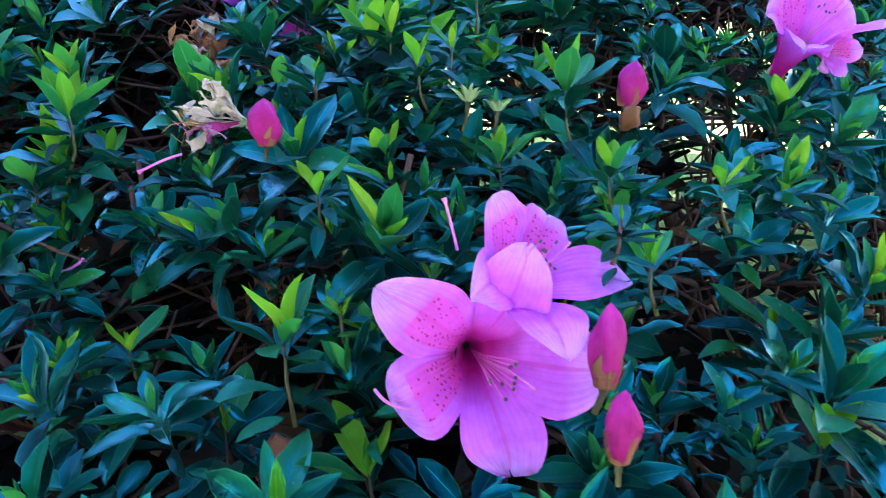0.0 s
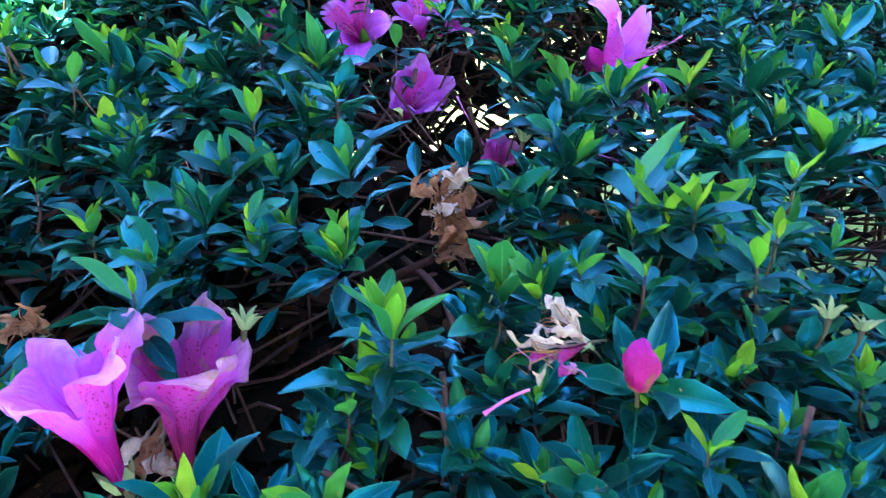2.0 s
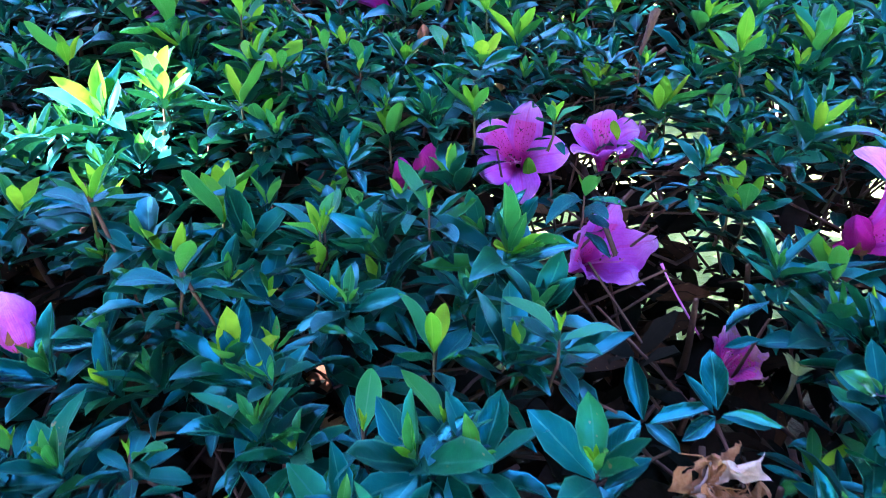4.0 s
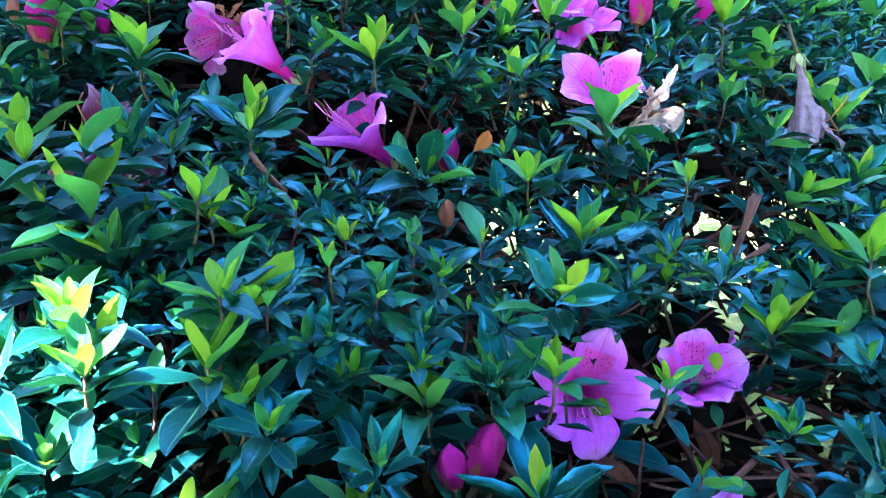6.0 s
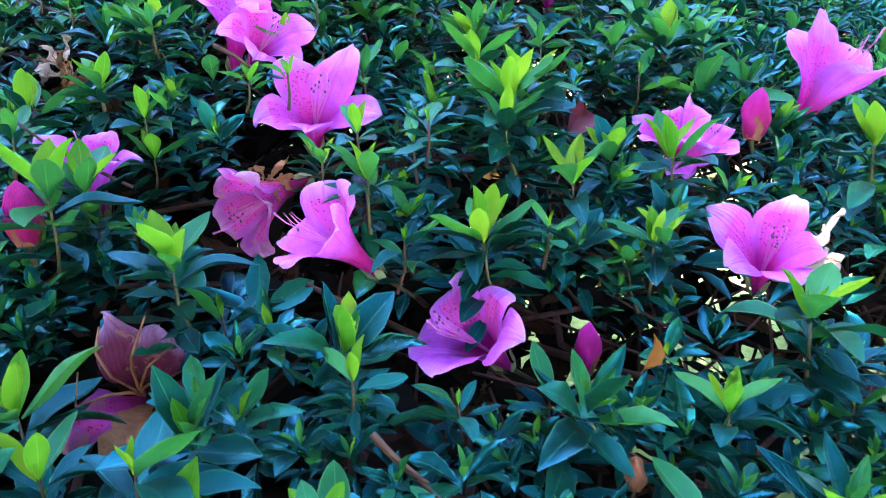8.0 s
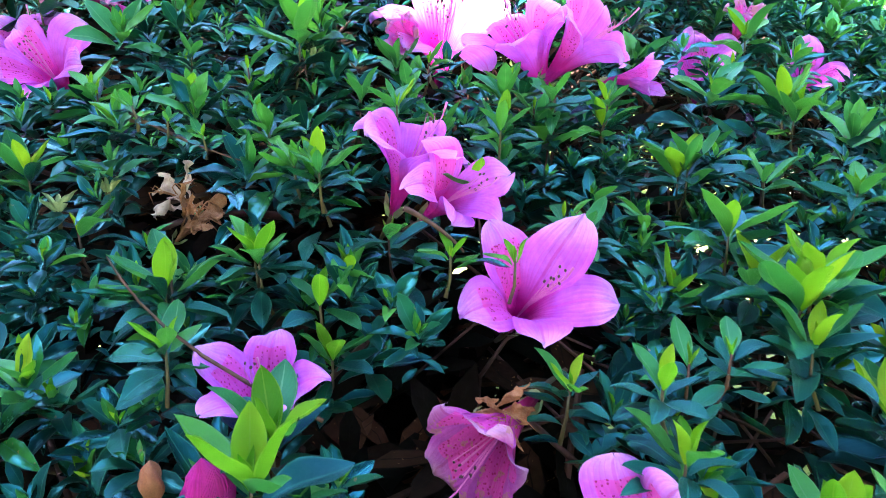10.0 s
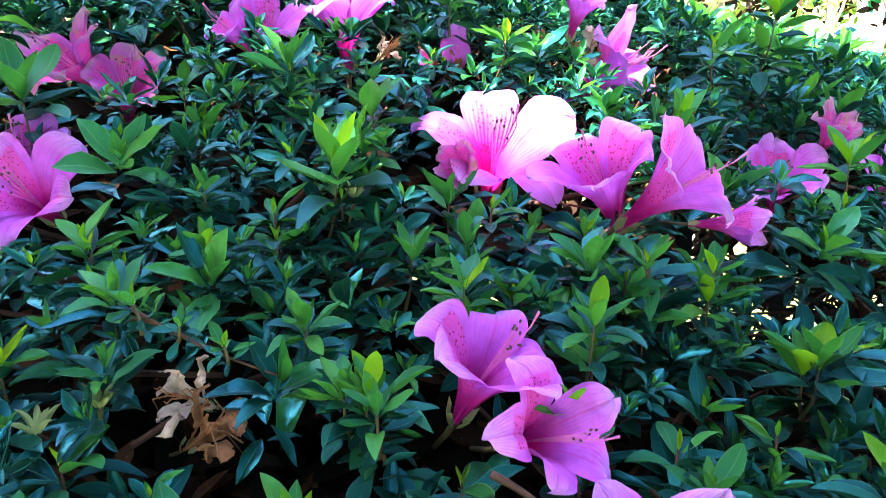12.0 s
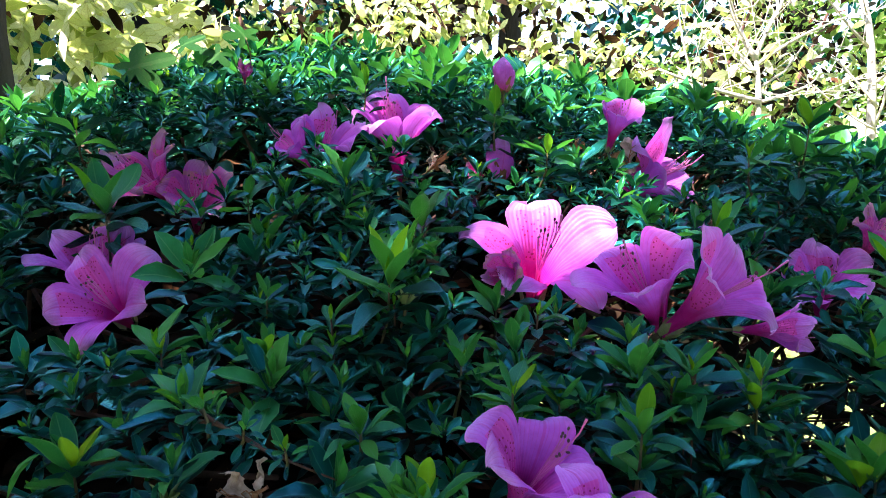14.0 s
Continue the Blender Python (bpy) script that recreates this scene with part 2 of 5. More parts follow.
# ---- mesh kit ----
def link_mesh(name, verts, faces, mats, parent=None, uvs=None, smooth=True, slots=None):
    me = bpy.data.meshes.new(name)
    me.from_pydata([tuple(v) for v in verts], [], faces)
    for m in mats if isinstance(mats, (list, tuple)) else [mats]:
        me.materials.append(m)
    if uvs is not None:
        layer = me.uv_layers.new(name="UVMap")
        loops = np.zeros(len(me.loops), dtype=np.int32)
        me.loops.foreach_get("vertex_index", loops)
        layer.data.foreach_set("uv", np.asarray(uvs, dtype=np.float32)[loops].ravel())
    me.polygons.foreach_set("use_smooth", [smooth] * len(me.polygons))
    if slots is not None:
        me.polygons.foreach_set("material_index", slots)
    me.update()
    return me


def part(name, me, parent, label="", m=None):
    ob = new(name, me)
    ob.parent = parent
    if m is not None:
        ob.matrix_basis = m
    return tagged(ob, label)


def thing(name, m, label, category, group="", kind=""):
    ob = new(name)
    ob.empty_display_size = 0.02
    ob.matrix_basis = m
    return tagged(ob, label, category, group, kind)


def strip_grid(rows, cols):
    return [(i * cols + j, i * cols + j + 1, (i + 1) * cols + j + 1, (i + 1) * cols + j) for i in range(rows - 1) for j in range(cols - 1)]


def tube(points, radii, sides=6):
    """A bent, tapered rod."""
    verts, faces = [], []
    pts = [Vector(p) for p in points]
    for i, p in enumerate(pts):
        d = (pts[min(i + 1, len(pts) - 1)] - pts[max(i - 1, 0)]).normalized()
        a = d.orthogonal().normalized() if i == 0 else (a - d * a.dot(d)).normalized()
        b = d.cross(a)
        for k in range(sides):
            w = 2 * math.pi * k / sides
            verts.append(p + (a * math.cos(w) + b * math.sin(w)) * radii[i])
    n = len(pts)
    for i in range(n - 1):
        for k in range(sides):
            k2 = (k + 1) % sides
            faces.append((i * sides + k, i * sides + k2, (i + 1) * sides + k2, (i + 1) * sides + k))
    faces.append(tuple(range(sides))[::-1])
    faces.append(tuple((n - 1) * sides + k for k in range(sides)))
    return verts, faces


def turned(place, axis, spin=0.0, size=1.0):
    """A pose with local +z along axis."""
    q = Vector(axis).normalized().to_track_quat("Z", "Y")
    return Matrix.Translation(place) @ q.to_matrix().to_4x4() @ Matrix.Rotation(spin, 4, "Z") @ Matrix.Scale(size, 4)


# ---- one leaf: along +x from its stalk, face to +z, 1 long ----
def leaf_shape(width, fold, droop, twist, wide_at, seed, rows=5):
    r = random.Random(seed)
    cols = 3
    verts, uvs = [], []
    for i in range(rows):
        s = 1 - (1 - i / (rows - 1)) ** 1.3
        w = 0.54 * width * max(0.05 if i == 0 else 0.0, math.sin(math.pi * min(1.0, s ** wide_at)) ** (0.82 if fold > 0.55 else 0.66))
        if i == rows - 1:
            w = 0.004
        x = s
        z = -droop * s * s + 0.03 * math.sin(s * 6.0 + seed)
        t = twist * s
        for j in range(cols):
            c = j / (cols - 1) * 2 - 1
            y = c * w
            up = fold * abs(c) ** 1.2 * w + 0.03 * math.sin(s * 11 + seed * 2 + c * 2) * abs(c) * width
            verts.append(Vector((x + r.uniform(-.004, .004), y * math.cos(t) - up * math.sin(t), z + up * math.cos(t) + y * math.sin(t))))
            uvs.append((s, j / (cols - 1)))
    return verts, strip_grid(rows, cols), uvs


LEAF_FORMS = ((0.37, 0.56, 0.14, 0.1, 1.15), (0.32, 0.7, 0.08, -0.2, 1.05), (0.41, 0.52, 0.26, 0.3, 1.2), (0.30, 0.8, 0.02, 0.0, 1.0),
              (0.43, 0.44, 0.18, -0.35, 1.15), (0.35, 0.6, 0.34, 0.15, 1.1), (0.25, 0.95, -0.10, 0.1, 0.95), (0.37, 0.52, -0.06, 0.25, 1.2))
LEAF_SHAPES = [leaf_shape(*form, k, 5) for k, form in enumerate(LEAF_FORMS)]
FINE_SHAPES = [leaf_shape(*form, k, 10) for k, form in enumerate(LEAF_FORMS)]
LEAF_MESH = {}
for mat_key, mat in (("mature", LEAF), ("fresh", FRESH), ("young", YOUNG)):
    for k, (lv, lf, lu) in enumerate(FINE_SHAPES):
        LEAF_MESH[mat_key, k] = link_mesh("leaf", lv, lf, mat, uvs=lu)


def leaf_pose(height, angle, rise, length, tilt=0.0):
    """A leaf on an upright shoot: at that height, pointing round by angle, rising by rise."""
    return (Matrix.Translation((0, 0, height)) @ Matrix.Rotation(angle, 4, "Z") @ Matrix.Rotation(-rise, 4, "Y")
            @ Matrix.Translation((0.0015, 0, 0)) @ Matrix.Rotation(tilt, 4, "X") @ Matrix.Scale(length, 4))


def whorl(r, size, young=0, spent=False, few=False, tips=0.5, green=0.0):
    """Leaves of one shoot, in its own frame with the top of its stem at the origin: rows of (kind, shape, pose)."""
    got = []
    n = r.randint(4, 6) if few else r.randint(6, 9)
    a0 = r.uniform(0, 6.28)
    erect = r.uniform(0.7, 1.25)
    for k in range(n):
        a = a0 + k * 2.4 + r.uniform(-.25, .25)
        rise = radians(r.uniform(6, 40) if few else (12 + 40 * (1 - k / n) + r.uniform(-12, 12)) * erect)
        got.append(("fresh" if r.random() < green * (1 - 0.5 * k / n) else "mature", r.randrange(8), leaf_pose(-0.08 * size - 0.03 * k * size, a, rise, size * r.uniform(0.75, 1.1), r.uniform(-.35, .35))))
    for k in range(r.randint(1, 2) if few else r.randint(4, 7)):
        a = a0 + 1 + k * 2.4 + r.uniform(-.4, .4)
        got.append(("mature", r.randrange(8), leaf_pose(-size * (0.42 + 0.15 * k), a, radians(r.uniform(-25, 22)), size * r.uniform(0.5, 0.9), r.uniform(-.4, .4))))
    for k in range(young):
        a = a0 + 0.6 + k * 2.2 + r.uniform(-.3, .3)
        got.append(("young" if k < 2 and tips > 0.2 else "fresh", r.choice((1, 3, 6, 7, 0)), leaf_pose(-0.03 * size, a, radians(r.uniform(45, 78)), size * r.uniform(0.6, 0.95), r.uniform(-.2, .2))))
    if not spent and not few:
        for k in range(r.randint(3, 5)):
            a = a0 + k * 2.1
            got.append(("young" if r.random() < tips * 0.5 else "fresh", r.choice((3, 6, 1)), leaf_pose(0, a, radians(r.uniform(50, 82)), size * r.uniform(0.3, 0.65))))
    return got


def plain_leaf(seed):
    """A leaf of few faces, for what lies deep or far."""
    w = 0.36 + 0.02 * (seed % 4)
    verts, uvs = [], []
    for s, half, z in ((0.0, 0.03, 0.0), (0.32, w * 0.46, 0.02), (0.68, w * 0.44, -0.02), (1.0, 0.01, -0.12)):
        for c in (-1, 1):
            verts.append(Vector((s, c * half, z + 0.05 * math.sin(seed + s * 3) * c)))
            uvs.append((s, 0.5 + 0.5 * c))
    return verts, strip_grid(4, 2), uvs


def joined(name, rows, kind, shapes=LEAF_SHAPES, mat=None):
    """Many leaves as one mesh, from (kind, shape, world pose)."""
    rows = [x for x in rows if x[0] == kind]
    vs, fs, us, base = [], [], [], 0
    arrays = [(np.array([tuple(v) for v in s[0]]), np.array(s[1]), np.array(s[2])) for s in shapes]
    for _, k, m in rows:
        v, f, u = arrays[k]
        mm = np.array(m)
        vs.append(v @ mm[:3, :3].T + mm[:3, 3])
        fs.append(f + base)
        us.append(u)
        base += len(v)
    v, f, u = np.concatenate(vs), np.concatenate(fs), np.concatenate(us)
    me = bpy.data.meshes.new(name)
    me.vertices.add(len(v))
    me.vertices.foreach_set("co", v.astype(np.float32).ravel())
    me.loops.add(f.size)
    me.loops.foreach_set("vertex_index", f.astype(np.int32).ravel())
    me.polygons.add(len(f))
    me.polygons.foreach_set("loop_start", np.arange(0, f.size, 4, dtype=np.int32))
    me.polygons.foreach_set("use_smooth", np.ones(len(f), dtype=bool))
    layer = me.uv_layers.new(name="UVMap")
    layer.data.foreach_set("uv", u[f.ravel()].astype(np.float32).ravel())
    me.materials.append(mat or {"mature": LEAF, "fresh": FRESH, "young": YOUNG}[kind])
    me.update(calc_edges=True)
    return me


# ---- blossoms, buds and spent flowers ----
def bez(t, *p):
    a, b, c, d = (Vector(q) for q in p)
    return a * (1 - t) ** 3 + b * 3 * t * (1 - t) ** 2 + c * 3 * t * t * (1 - t) + d * t ** 3


def petal_mesh(around, openness, r, crumple, mat, slim=1.0):
    """One of five lobes of a funnel, 1 across, mouth at the origin, facing +z."""
    rows, cols = 20, 11
    reach, lift = (0.19 + 0.38 * openness) * r.uniform(0.92, 1.10), 0.40 - 0.38 * openness
    curl = r.uniform(-0.04, 0.10)
    back = r.uniform(0.02, 0.28)          # how far the tip bends back
    ph, ph2, ph3, sway, roll_in = r.uniform(0, 6), r.uniform(0, 6), r.uniform(0, 6), r.uniform(-1, 1), r.uniform(-.65, .65)
    wide, split = r.uniform(0.152, 0.185), 0.35
    arch = r.uniform(-0.05, 0.22)         # margins fall back from the midline
    waves = r.uniform(9.0, 14.0)
    spine = ((0.014, 0, -0.70), (0.055, 0, -0.38), (0.07 + 0.14 * openness, 0, -0.05), (reach, 0, lift * 1.15 - curl))
    joint = 0.76 * bez(split, *spine).x + 0.012
    verts, uvs = [], []
    for i in range(rows):
        s = 1 - (1 - i / (rows - 1)) ** 1.45
        q = bez(s, *spine)
        k = max(0.0, (s - split) / (1 - split))
        if s < split:
            w = 0.76 * q.x + 0.012
        elif k < 0.50:
            w = joint + (wide - joint) * math.sin(k / 0.50 * math.pi / 2) ** 1.15
        else:
            w = wide * max(0.0, 1 - ((k - 0.50) / 0.50) ** 2.0) ** 0.68
        w = max(w, 0.006)
        for j in range(cols):
            c = j / (cols - 1) * 2 - 1
            e = abs(c) ** 1.7
            ruffle = (0.012 + 0.05 * crumple) * math.sin(c * 2.4 + s * 4 + ph) * s * s
            ruffle += (0.026 + 0.05 * crumple) * math.sin(s * waves + ph2 + 2.2 * (c > 0)) * e * k
            ruffle += 0.008 * math.sin(s * 29 + c * 6 + ph3) * e * k
            ruffle -= 0.026 * math.exp(-(c / 0.17) ** 2) * min(1.0, s * 1.6)
            ruffle += 0.007 * math.cos(c * 11 + ph3) * k * (1 - 0.4 * k)
            cup = 0.10 * c * c * (1 - openness * 0.6) * min(1.0, s / 0.35) * (1 - k) - arch * w * c * c * k
            x = q.x - back * 0.45 * k ** 4 - 0.05 * c * c * w * (s < split)
            y = c * w * slim * (1 + 0.05 * math.sin(s * 17 + ph + (c > 0)) * k)
            z = q.z + cup + ruffle - back * k ** 3
            x -= 0.022 * math.exp(-(c / 0.22) ** 2) * max(0.0, k - 0.86) * 7 * abs(math.sin(ph3))
            y, z = y + 0.22 * sway * k * k * 0.3, z + roll_in * c * w * k
            if crumple:
                v = noise.noise_vector(Vector((x * 5 + ph, y * 5, z * 5 + ph2))) * 0.15 * crumple * s + noise.noise_vector(Vector((x * 14 + ph, y * 14, z * 14 + ph2))) * 0.06 * crumple * s
                x, y, z = x + v.x, y + v.y, z + v.z
            a = around
            verts.append(Vector((x * math.cos(a) - y * math.sin(a), x * math.sin(a) + y * math.cos(a), z)))
            uvs.append((s, j / (cols - 1)))
    return link_mesh("petal", verts, strip_grid(rows, cols), mat, uvs=uvs)


def ball(center, radii, rings=5, sides=7, way=(0, 0, 1)):
    q = Vector(way).normalized().to_track_quat("Z", "Y")
    verts = [Vector(center) + q @ Vector((0, 0, -radii[1]))]
    for i in range(1, rings):
        a = math.pi * i / rings
        verts += [Vector(center) + q @ Vector((radii[0] * math.sin(a) * math.cos(b), radii[0] * math.sin(a) * math.sin(b), -radii[1] * math.cos(a)))
                  for b in [2 * math.pi * k / sides for k in range(sides)]]
    verts.append(Vector(center) + q @ Vector((0, 0, radii[1])))
    faces = [(0, 1 + (k + 1) % sides, 1 + k) for k in range(sides)]
    for i in range(rings - 2):
        for k in range(sides):
            faces.append((1 + i * sides + k, 1 + i * sides + (k + 1) % sides, 1 + (i + 1) * sides + (k + 1) % sides, 1 + (i + 1) * sides + k))
    last = len(verts) - 1
    faces += [(1 + (rings - 2) * sides + k, 1 + (rings - 2) * sides + (k + 1) % sides, last) for k in range(sides)]
    return verts, faces


def stalk_parts(root, low, label=""):
    """Calyx and stalk at the narrow end, low on the axis."""
    verts, faces = [], []
    for k in range(5):
        a = k * 1.2566
        b = len(verts)
        for s, w in ((0.0, 0.02), (0.5, 0.035), (1.0, 0.003)):
            for c in (-1, 1):
                p = Vector((0.045 + 0.05 * s, c * w, low + 0.14 * s))
                verts.append(Matrix.Rotation(a, 3, "Z") @ p)
        faces += [(b, b + 1, b + 3, b + 2), (b + 2, b + 3, b + 5, b + 4)]
    part("calyx", link_mesh("calyx", verts, faces, CALYX), root, "pale green calyx")
    tv, tf = tube([(0, 0, low + 0.01), (0.01, 0.01, low - 0.12), (0.04, -0.02, low - 0.30)], [0.022, 0.018, 0.016])
    part("stalk", link_mesh("stalk", tv, tf, STEM), root)


BLOSSOMS = []


def blossom(x, y, z, ax, ay, az, size=0.065, openness=0.85, spin=0.0, stamens=True, crumple=0.0, look_old=False, label="", seed=None):
    r = random.Random(seed if seed is not None else len(BLOSSOMS) + 11)
    crumple = crumple or r.uniform(0.03, 0.14)
    root = thing("azalea_flower", turned((x, y, z), (ax, ay, az), spin, size),
                 label or ("fading pink azalea flower with browned crinkled petals" if look_old else "open magenta pink azalea flower on the leafy hedge"), "flower", "azalea flowers")
    for k in range(5):
        spot = k in (0, 1)
        m = PETAL_OLD if look_old else (PETAL_SPOT if spot else PETAL)
        part("petal", petal_mesh(k * 1.2566 + r.uniform(-.10, .10), openness * r.uniform(0.80, 1.14), r, crumple, m), root)
    if stamens:
        for k in range(8):
            a = 2.3 + k * 0.26 + r.uniform(-.12, .12)
            out, up = r.uniform(0.05, 0.15), r.uniform(-0.04, 0.16)
            pts = [bez(t, (0, 0, -0.52), (0.02 * math.cos(a), 0.02 * math.sin(a), -0.15), (1.25 * out * math.cos(a), 1.25 * out * math.sin(a), 0.04), (0.75 * out * math.cos(a), 0.75 * out * math.sin(a), up)) for t in (0, .2, .4, .6, .8, 1)]
            v, f = tube(pts, [0.0042, 0.004, 0.0036, 0.0034, 0.003, 0.0026], 5)
            st = part("stamen", link_mesh("stamen", v, f, FILAMENT), root)
            v, f = ball(pts[-1], (0.008, 0.013), 4, 6, pts[-1] - pts[-2])
            part("anther", link_mesh("anther", v, f, ANTHER), st, "dark anther")
        pts = [bez(t, (0, 0, -0.52), (0, 0, -0.1), (-0.13, -0.06, 0.04), (-0.10, -0.04, 0.22)) for t in (0, .2, .4, .6, .8, 1)]
        v, f = tube(pts, [0.0042] * 5 + [0.008], 5)
        part("pistil", link_mesh("pistil", v, f, FILAMENT), root)
    stalk_parts(root, -0.70)
    BLOSSOMS.append((Vector((x, y, z)), Vector((ax, ay, az)).normalized(), size))
    return root


def bud(x, y, z, ax, ay, az, length=0.028, fat=0.22, tone="rose", label=""):
    """A closed flower: furled petals over brown scales. (x, y, z) is its middle."""
    r = random.Random(len(BLOSSOMS) + 301)
    fat *= 0.96
    root = thing("azalea_bud", turned((x, y, z), (ax, ay, az), r.uniform(0, 6), length), label or "closed rose-red azalea bud above brown scales", "flower bud", "azalea buds")
    rows, cols = 10, 15
    verts, uvs = [], []
    for i in range(rows):
        s = i / (rows - 1)
        rad = fat * max(0.03, math.sin(math.pi * (0.14 + 0.86 * s) ** 1.0) ** 0.68)
        for j in range(cols):
            a = 2 * math.pi * j / (cols - 1)
            fold = 1 + 0.28 * math.sin(a * 3 + s * 6.0) * (0.3 + s) + 0.06 * math.sin(a * 7 - s * 6)
            verts.append(Vector((rad * fold * math.cos(a), rad * fold * math.sin(a), s - 0.5)))
            uvs.append((0.35 + 0.65 * s, (j * 5 / (cols - 1)) % 1.0))
    part("furled_petals", link_mesh("furled_petals", verts, strip_grid(rows, cols), SCALE if tone == "brown" else PETAL if tone == "pink" else BUDSKIN, uvs=uvs), root)
    for k in range(5):
        a = k * 1.2566
        sv, sf = [], []
        for i, (s, w) in enumerate(((0, 0.09), (0.22, 0.16), (0.44, 0.02))):
            for c in (-1, 0, 1):
                sv.append(Matrix.Rotation(a, 3, "Z") @ Vector((fat * (0.55 + 0.9 * s) + 0.02 - 0.04 * abs(c), c * w, s - 0.52)))
        part("scale", link_mesh("scale", sv, strip_grid(3, 3), SCALE), root, "brown bud scale" if k == 0 else "")
    tv, tf = tube([(0, 0, -0.45), (0.02, 0, -0.62), (0.1, 0.03, -0.85)], [0.10, 0.045, 0.04])
    part("stalk", link_mesh("stalk", tv, tf, STEM), root)
    BLOSSOMS.append((Vector((x, y, z)), Vector((ax, ay, az)).normalized(), length))
    return root


def withered(x, y, z, ax, ay, az, size=0.05, openness=0.45, mats=(0,), label="withered azalea flower with brown papery petals", seed=0, slim=(0.3, 0.8)):
    """A spent flower: limp, crumpled, browned petals. mats: 0 brown, 1 bleached, 2 faded pink, 3 grey, 4 maroon."""
    r = random.Random(seed + 701)
    root = thing("withered_flower", turned((x, y, z), (ax, ay, az), r.uniform(0, 6), size), label, "withered flower", "withered flowers")
    for k in range(5):
        m = (DRY, PAPER, PETAL_OLD, LIMP, MAROON)[mats[k % len(mats)]]
        part("petal", petal_mesh(k * 1.2566 + r.uniform(-.5, .5), openness * r.uniform(0.4, 1.5), r, 1.3 if slim[0] < 0.5 else 0.6, m, r.uniform(*slim)), root)
    for k in range(5):
        a = r.uniform(0, 6.28)
        d = Vector((math.cos(a) * 0.3, math.sin(a) * 0.3, r.uniform(-.1, .4)))
        v, f = tube([bez(t, (0, 0, -0.3), (0, 0, 0), d * 0.6 + Vector((0, 0, 0.1)), d + Vector((r.uniform(-.2, .2), 0, r.uniform(-.3, 0)))) for t in (0, .25, .5, .75, 1)], [0.012, 0.010, 0.009, 0.008, 0.005], 4)
        part("dry_stamen", link_mesh("dry_stamen", v, f, DRY), root)
    stalk_parts(root, -0.70)
    BLOSSOMS.append((Vector((x, y, z)), Vector((ax, ay, az)).normalized(), size * 0.8))
    return root


def dry_leaf(x, y, z, ax, ay, az, size, tone="orange"):
    """A dead leaf caught on the twigs, curled along its midrib."""
    root = thing("dead_leaf", turned((x, y, z), (ax, ay, az), 0.8, size), "dry orange leaf caught in the hedge" if tone == "orange" else "dark red curled dead leaf on the hedge", "dead leaf", "dead leaves")
    lv, lf, lu = leaf_shape(0.46, 0.9, 0.35, 0.5, 0.95, 4)
    part("blade", link_mesh("blade", [v - Vector((0.5, 0, 0)) for v in lv], lf, ORANGE if tone == "orange" else CRIMSON, uvs=lu), root)
    v, f = tube([(-0.48, 0, 0), (-0.6, 0.02, -0.03), (-0.75, 0.02, -0.12)], [0.02, 0.016, 0.014], 5)
    part("leaf_stalk", link_mesh("leaf_stalk", v, f, STEM), root)
    BLOSSOMS.append((Vector((x, y, z)), Vector((ax, ay, az)).normalized(), size * 0.7))
    return root


def spent_style(points, label="pink thread-like style of a fallen flower"):
    """The thin pink style that stays when a flower has dropped."""
    pts = [bez(t, *points) for t in [k / 8 for k in range(9)]]
    v, f = tube(pts, [0.0005] * 8 + [0.0009], 5)
    ob = new("flower_style", link_mesh("flower_style", v, f, FILAMENT))
    return tagged(ob, label, "flower style", "spent styles")


def spent_head(x, y, z, ax, ay, az, size=0.02):
    """A starry green calyx with hairy tips where a flower has dropped."""
    r = random.Random(int(x * 9999) + 5)
    root = thing("spent_calyx", turned((x, y, z), (ax, ay, az), 0, size), "starry pale green calyx of a fallen flower", "flower calyx", "spent calyces")
    for k in range(7):
        a = k * 0.9 + r.uniform(-.2, .2)
        m = Matrix.Rotation(a, 4, "Z") @ Matrix.Rotation(-radians(r.uniform(35, 65)), 4, "Y") @ Matrix.Diagonal((r.uniform(.6, .9), 0.5, 1, 1))
        part("sepal", LEAF_MESH["sepal", 3], root, "", m)
    tv, tf = tube([(0, 0, 0.1), (0, 0, -0.4), (0.1, 0.05, -0.9)], [0.10, 0.06, 0.05])
    part("stalk", link_mesh("stalk", tv, tf, STEM), root)
    return root


for k, (lv, lf, lu) in enumerate(LEAF_SHAPES):
    LEAF_MESH["sepal", k] = link_mesh("sepal", lv, lf, CALYX, uvs=lu)


# ---- ground ----
def top(x, y):
    """Height of the hedge's leafy top."""
    yy = min(y, 0.72)
    h = 0.637 - 0.033 * x + 0.531 * yy - 0.319 * x * x - 0.204 * x * yy - 0.051 * yy * yy
    if y > 0.72:
        h += 0.05 * (1 - math.exp(-(y - 0.72) / 0.15))
    if y > 0.80:
        h += (0.03 * (min(y, 1.6) - 0.80) + 0.035 * min(1.0, (y - 0.80) / 0.2) * noise.noise((x * 5, y * 5, 8))) * max(0.0, 1 - ((x + 0.22) / 0.75) ** 2)
    if y < -0.2:
        h -= 1.6 * (y + 0.2) ** 2
    far = max(0.0, min(1.0, (y - 0.5) / 0.35))
    return h + far * (0.05 * max(0.0, min(1.0, (x - 0.2) / 0.35)) - 0.035 * max(0.0, min(1.0, (-0.35 - x) / 0.3)))


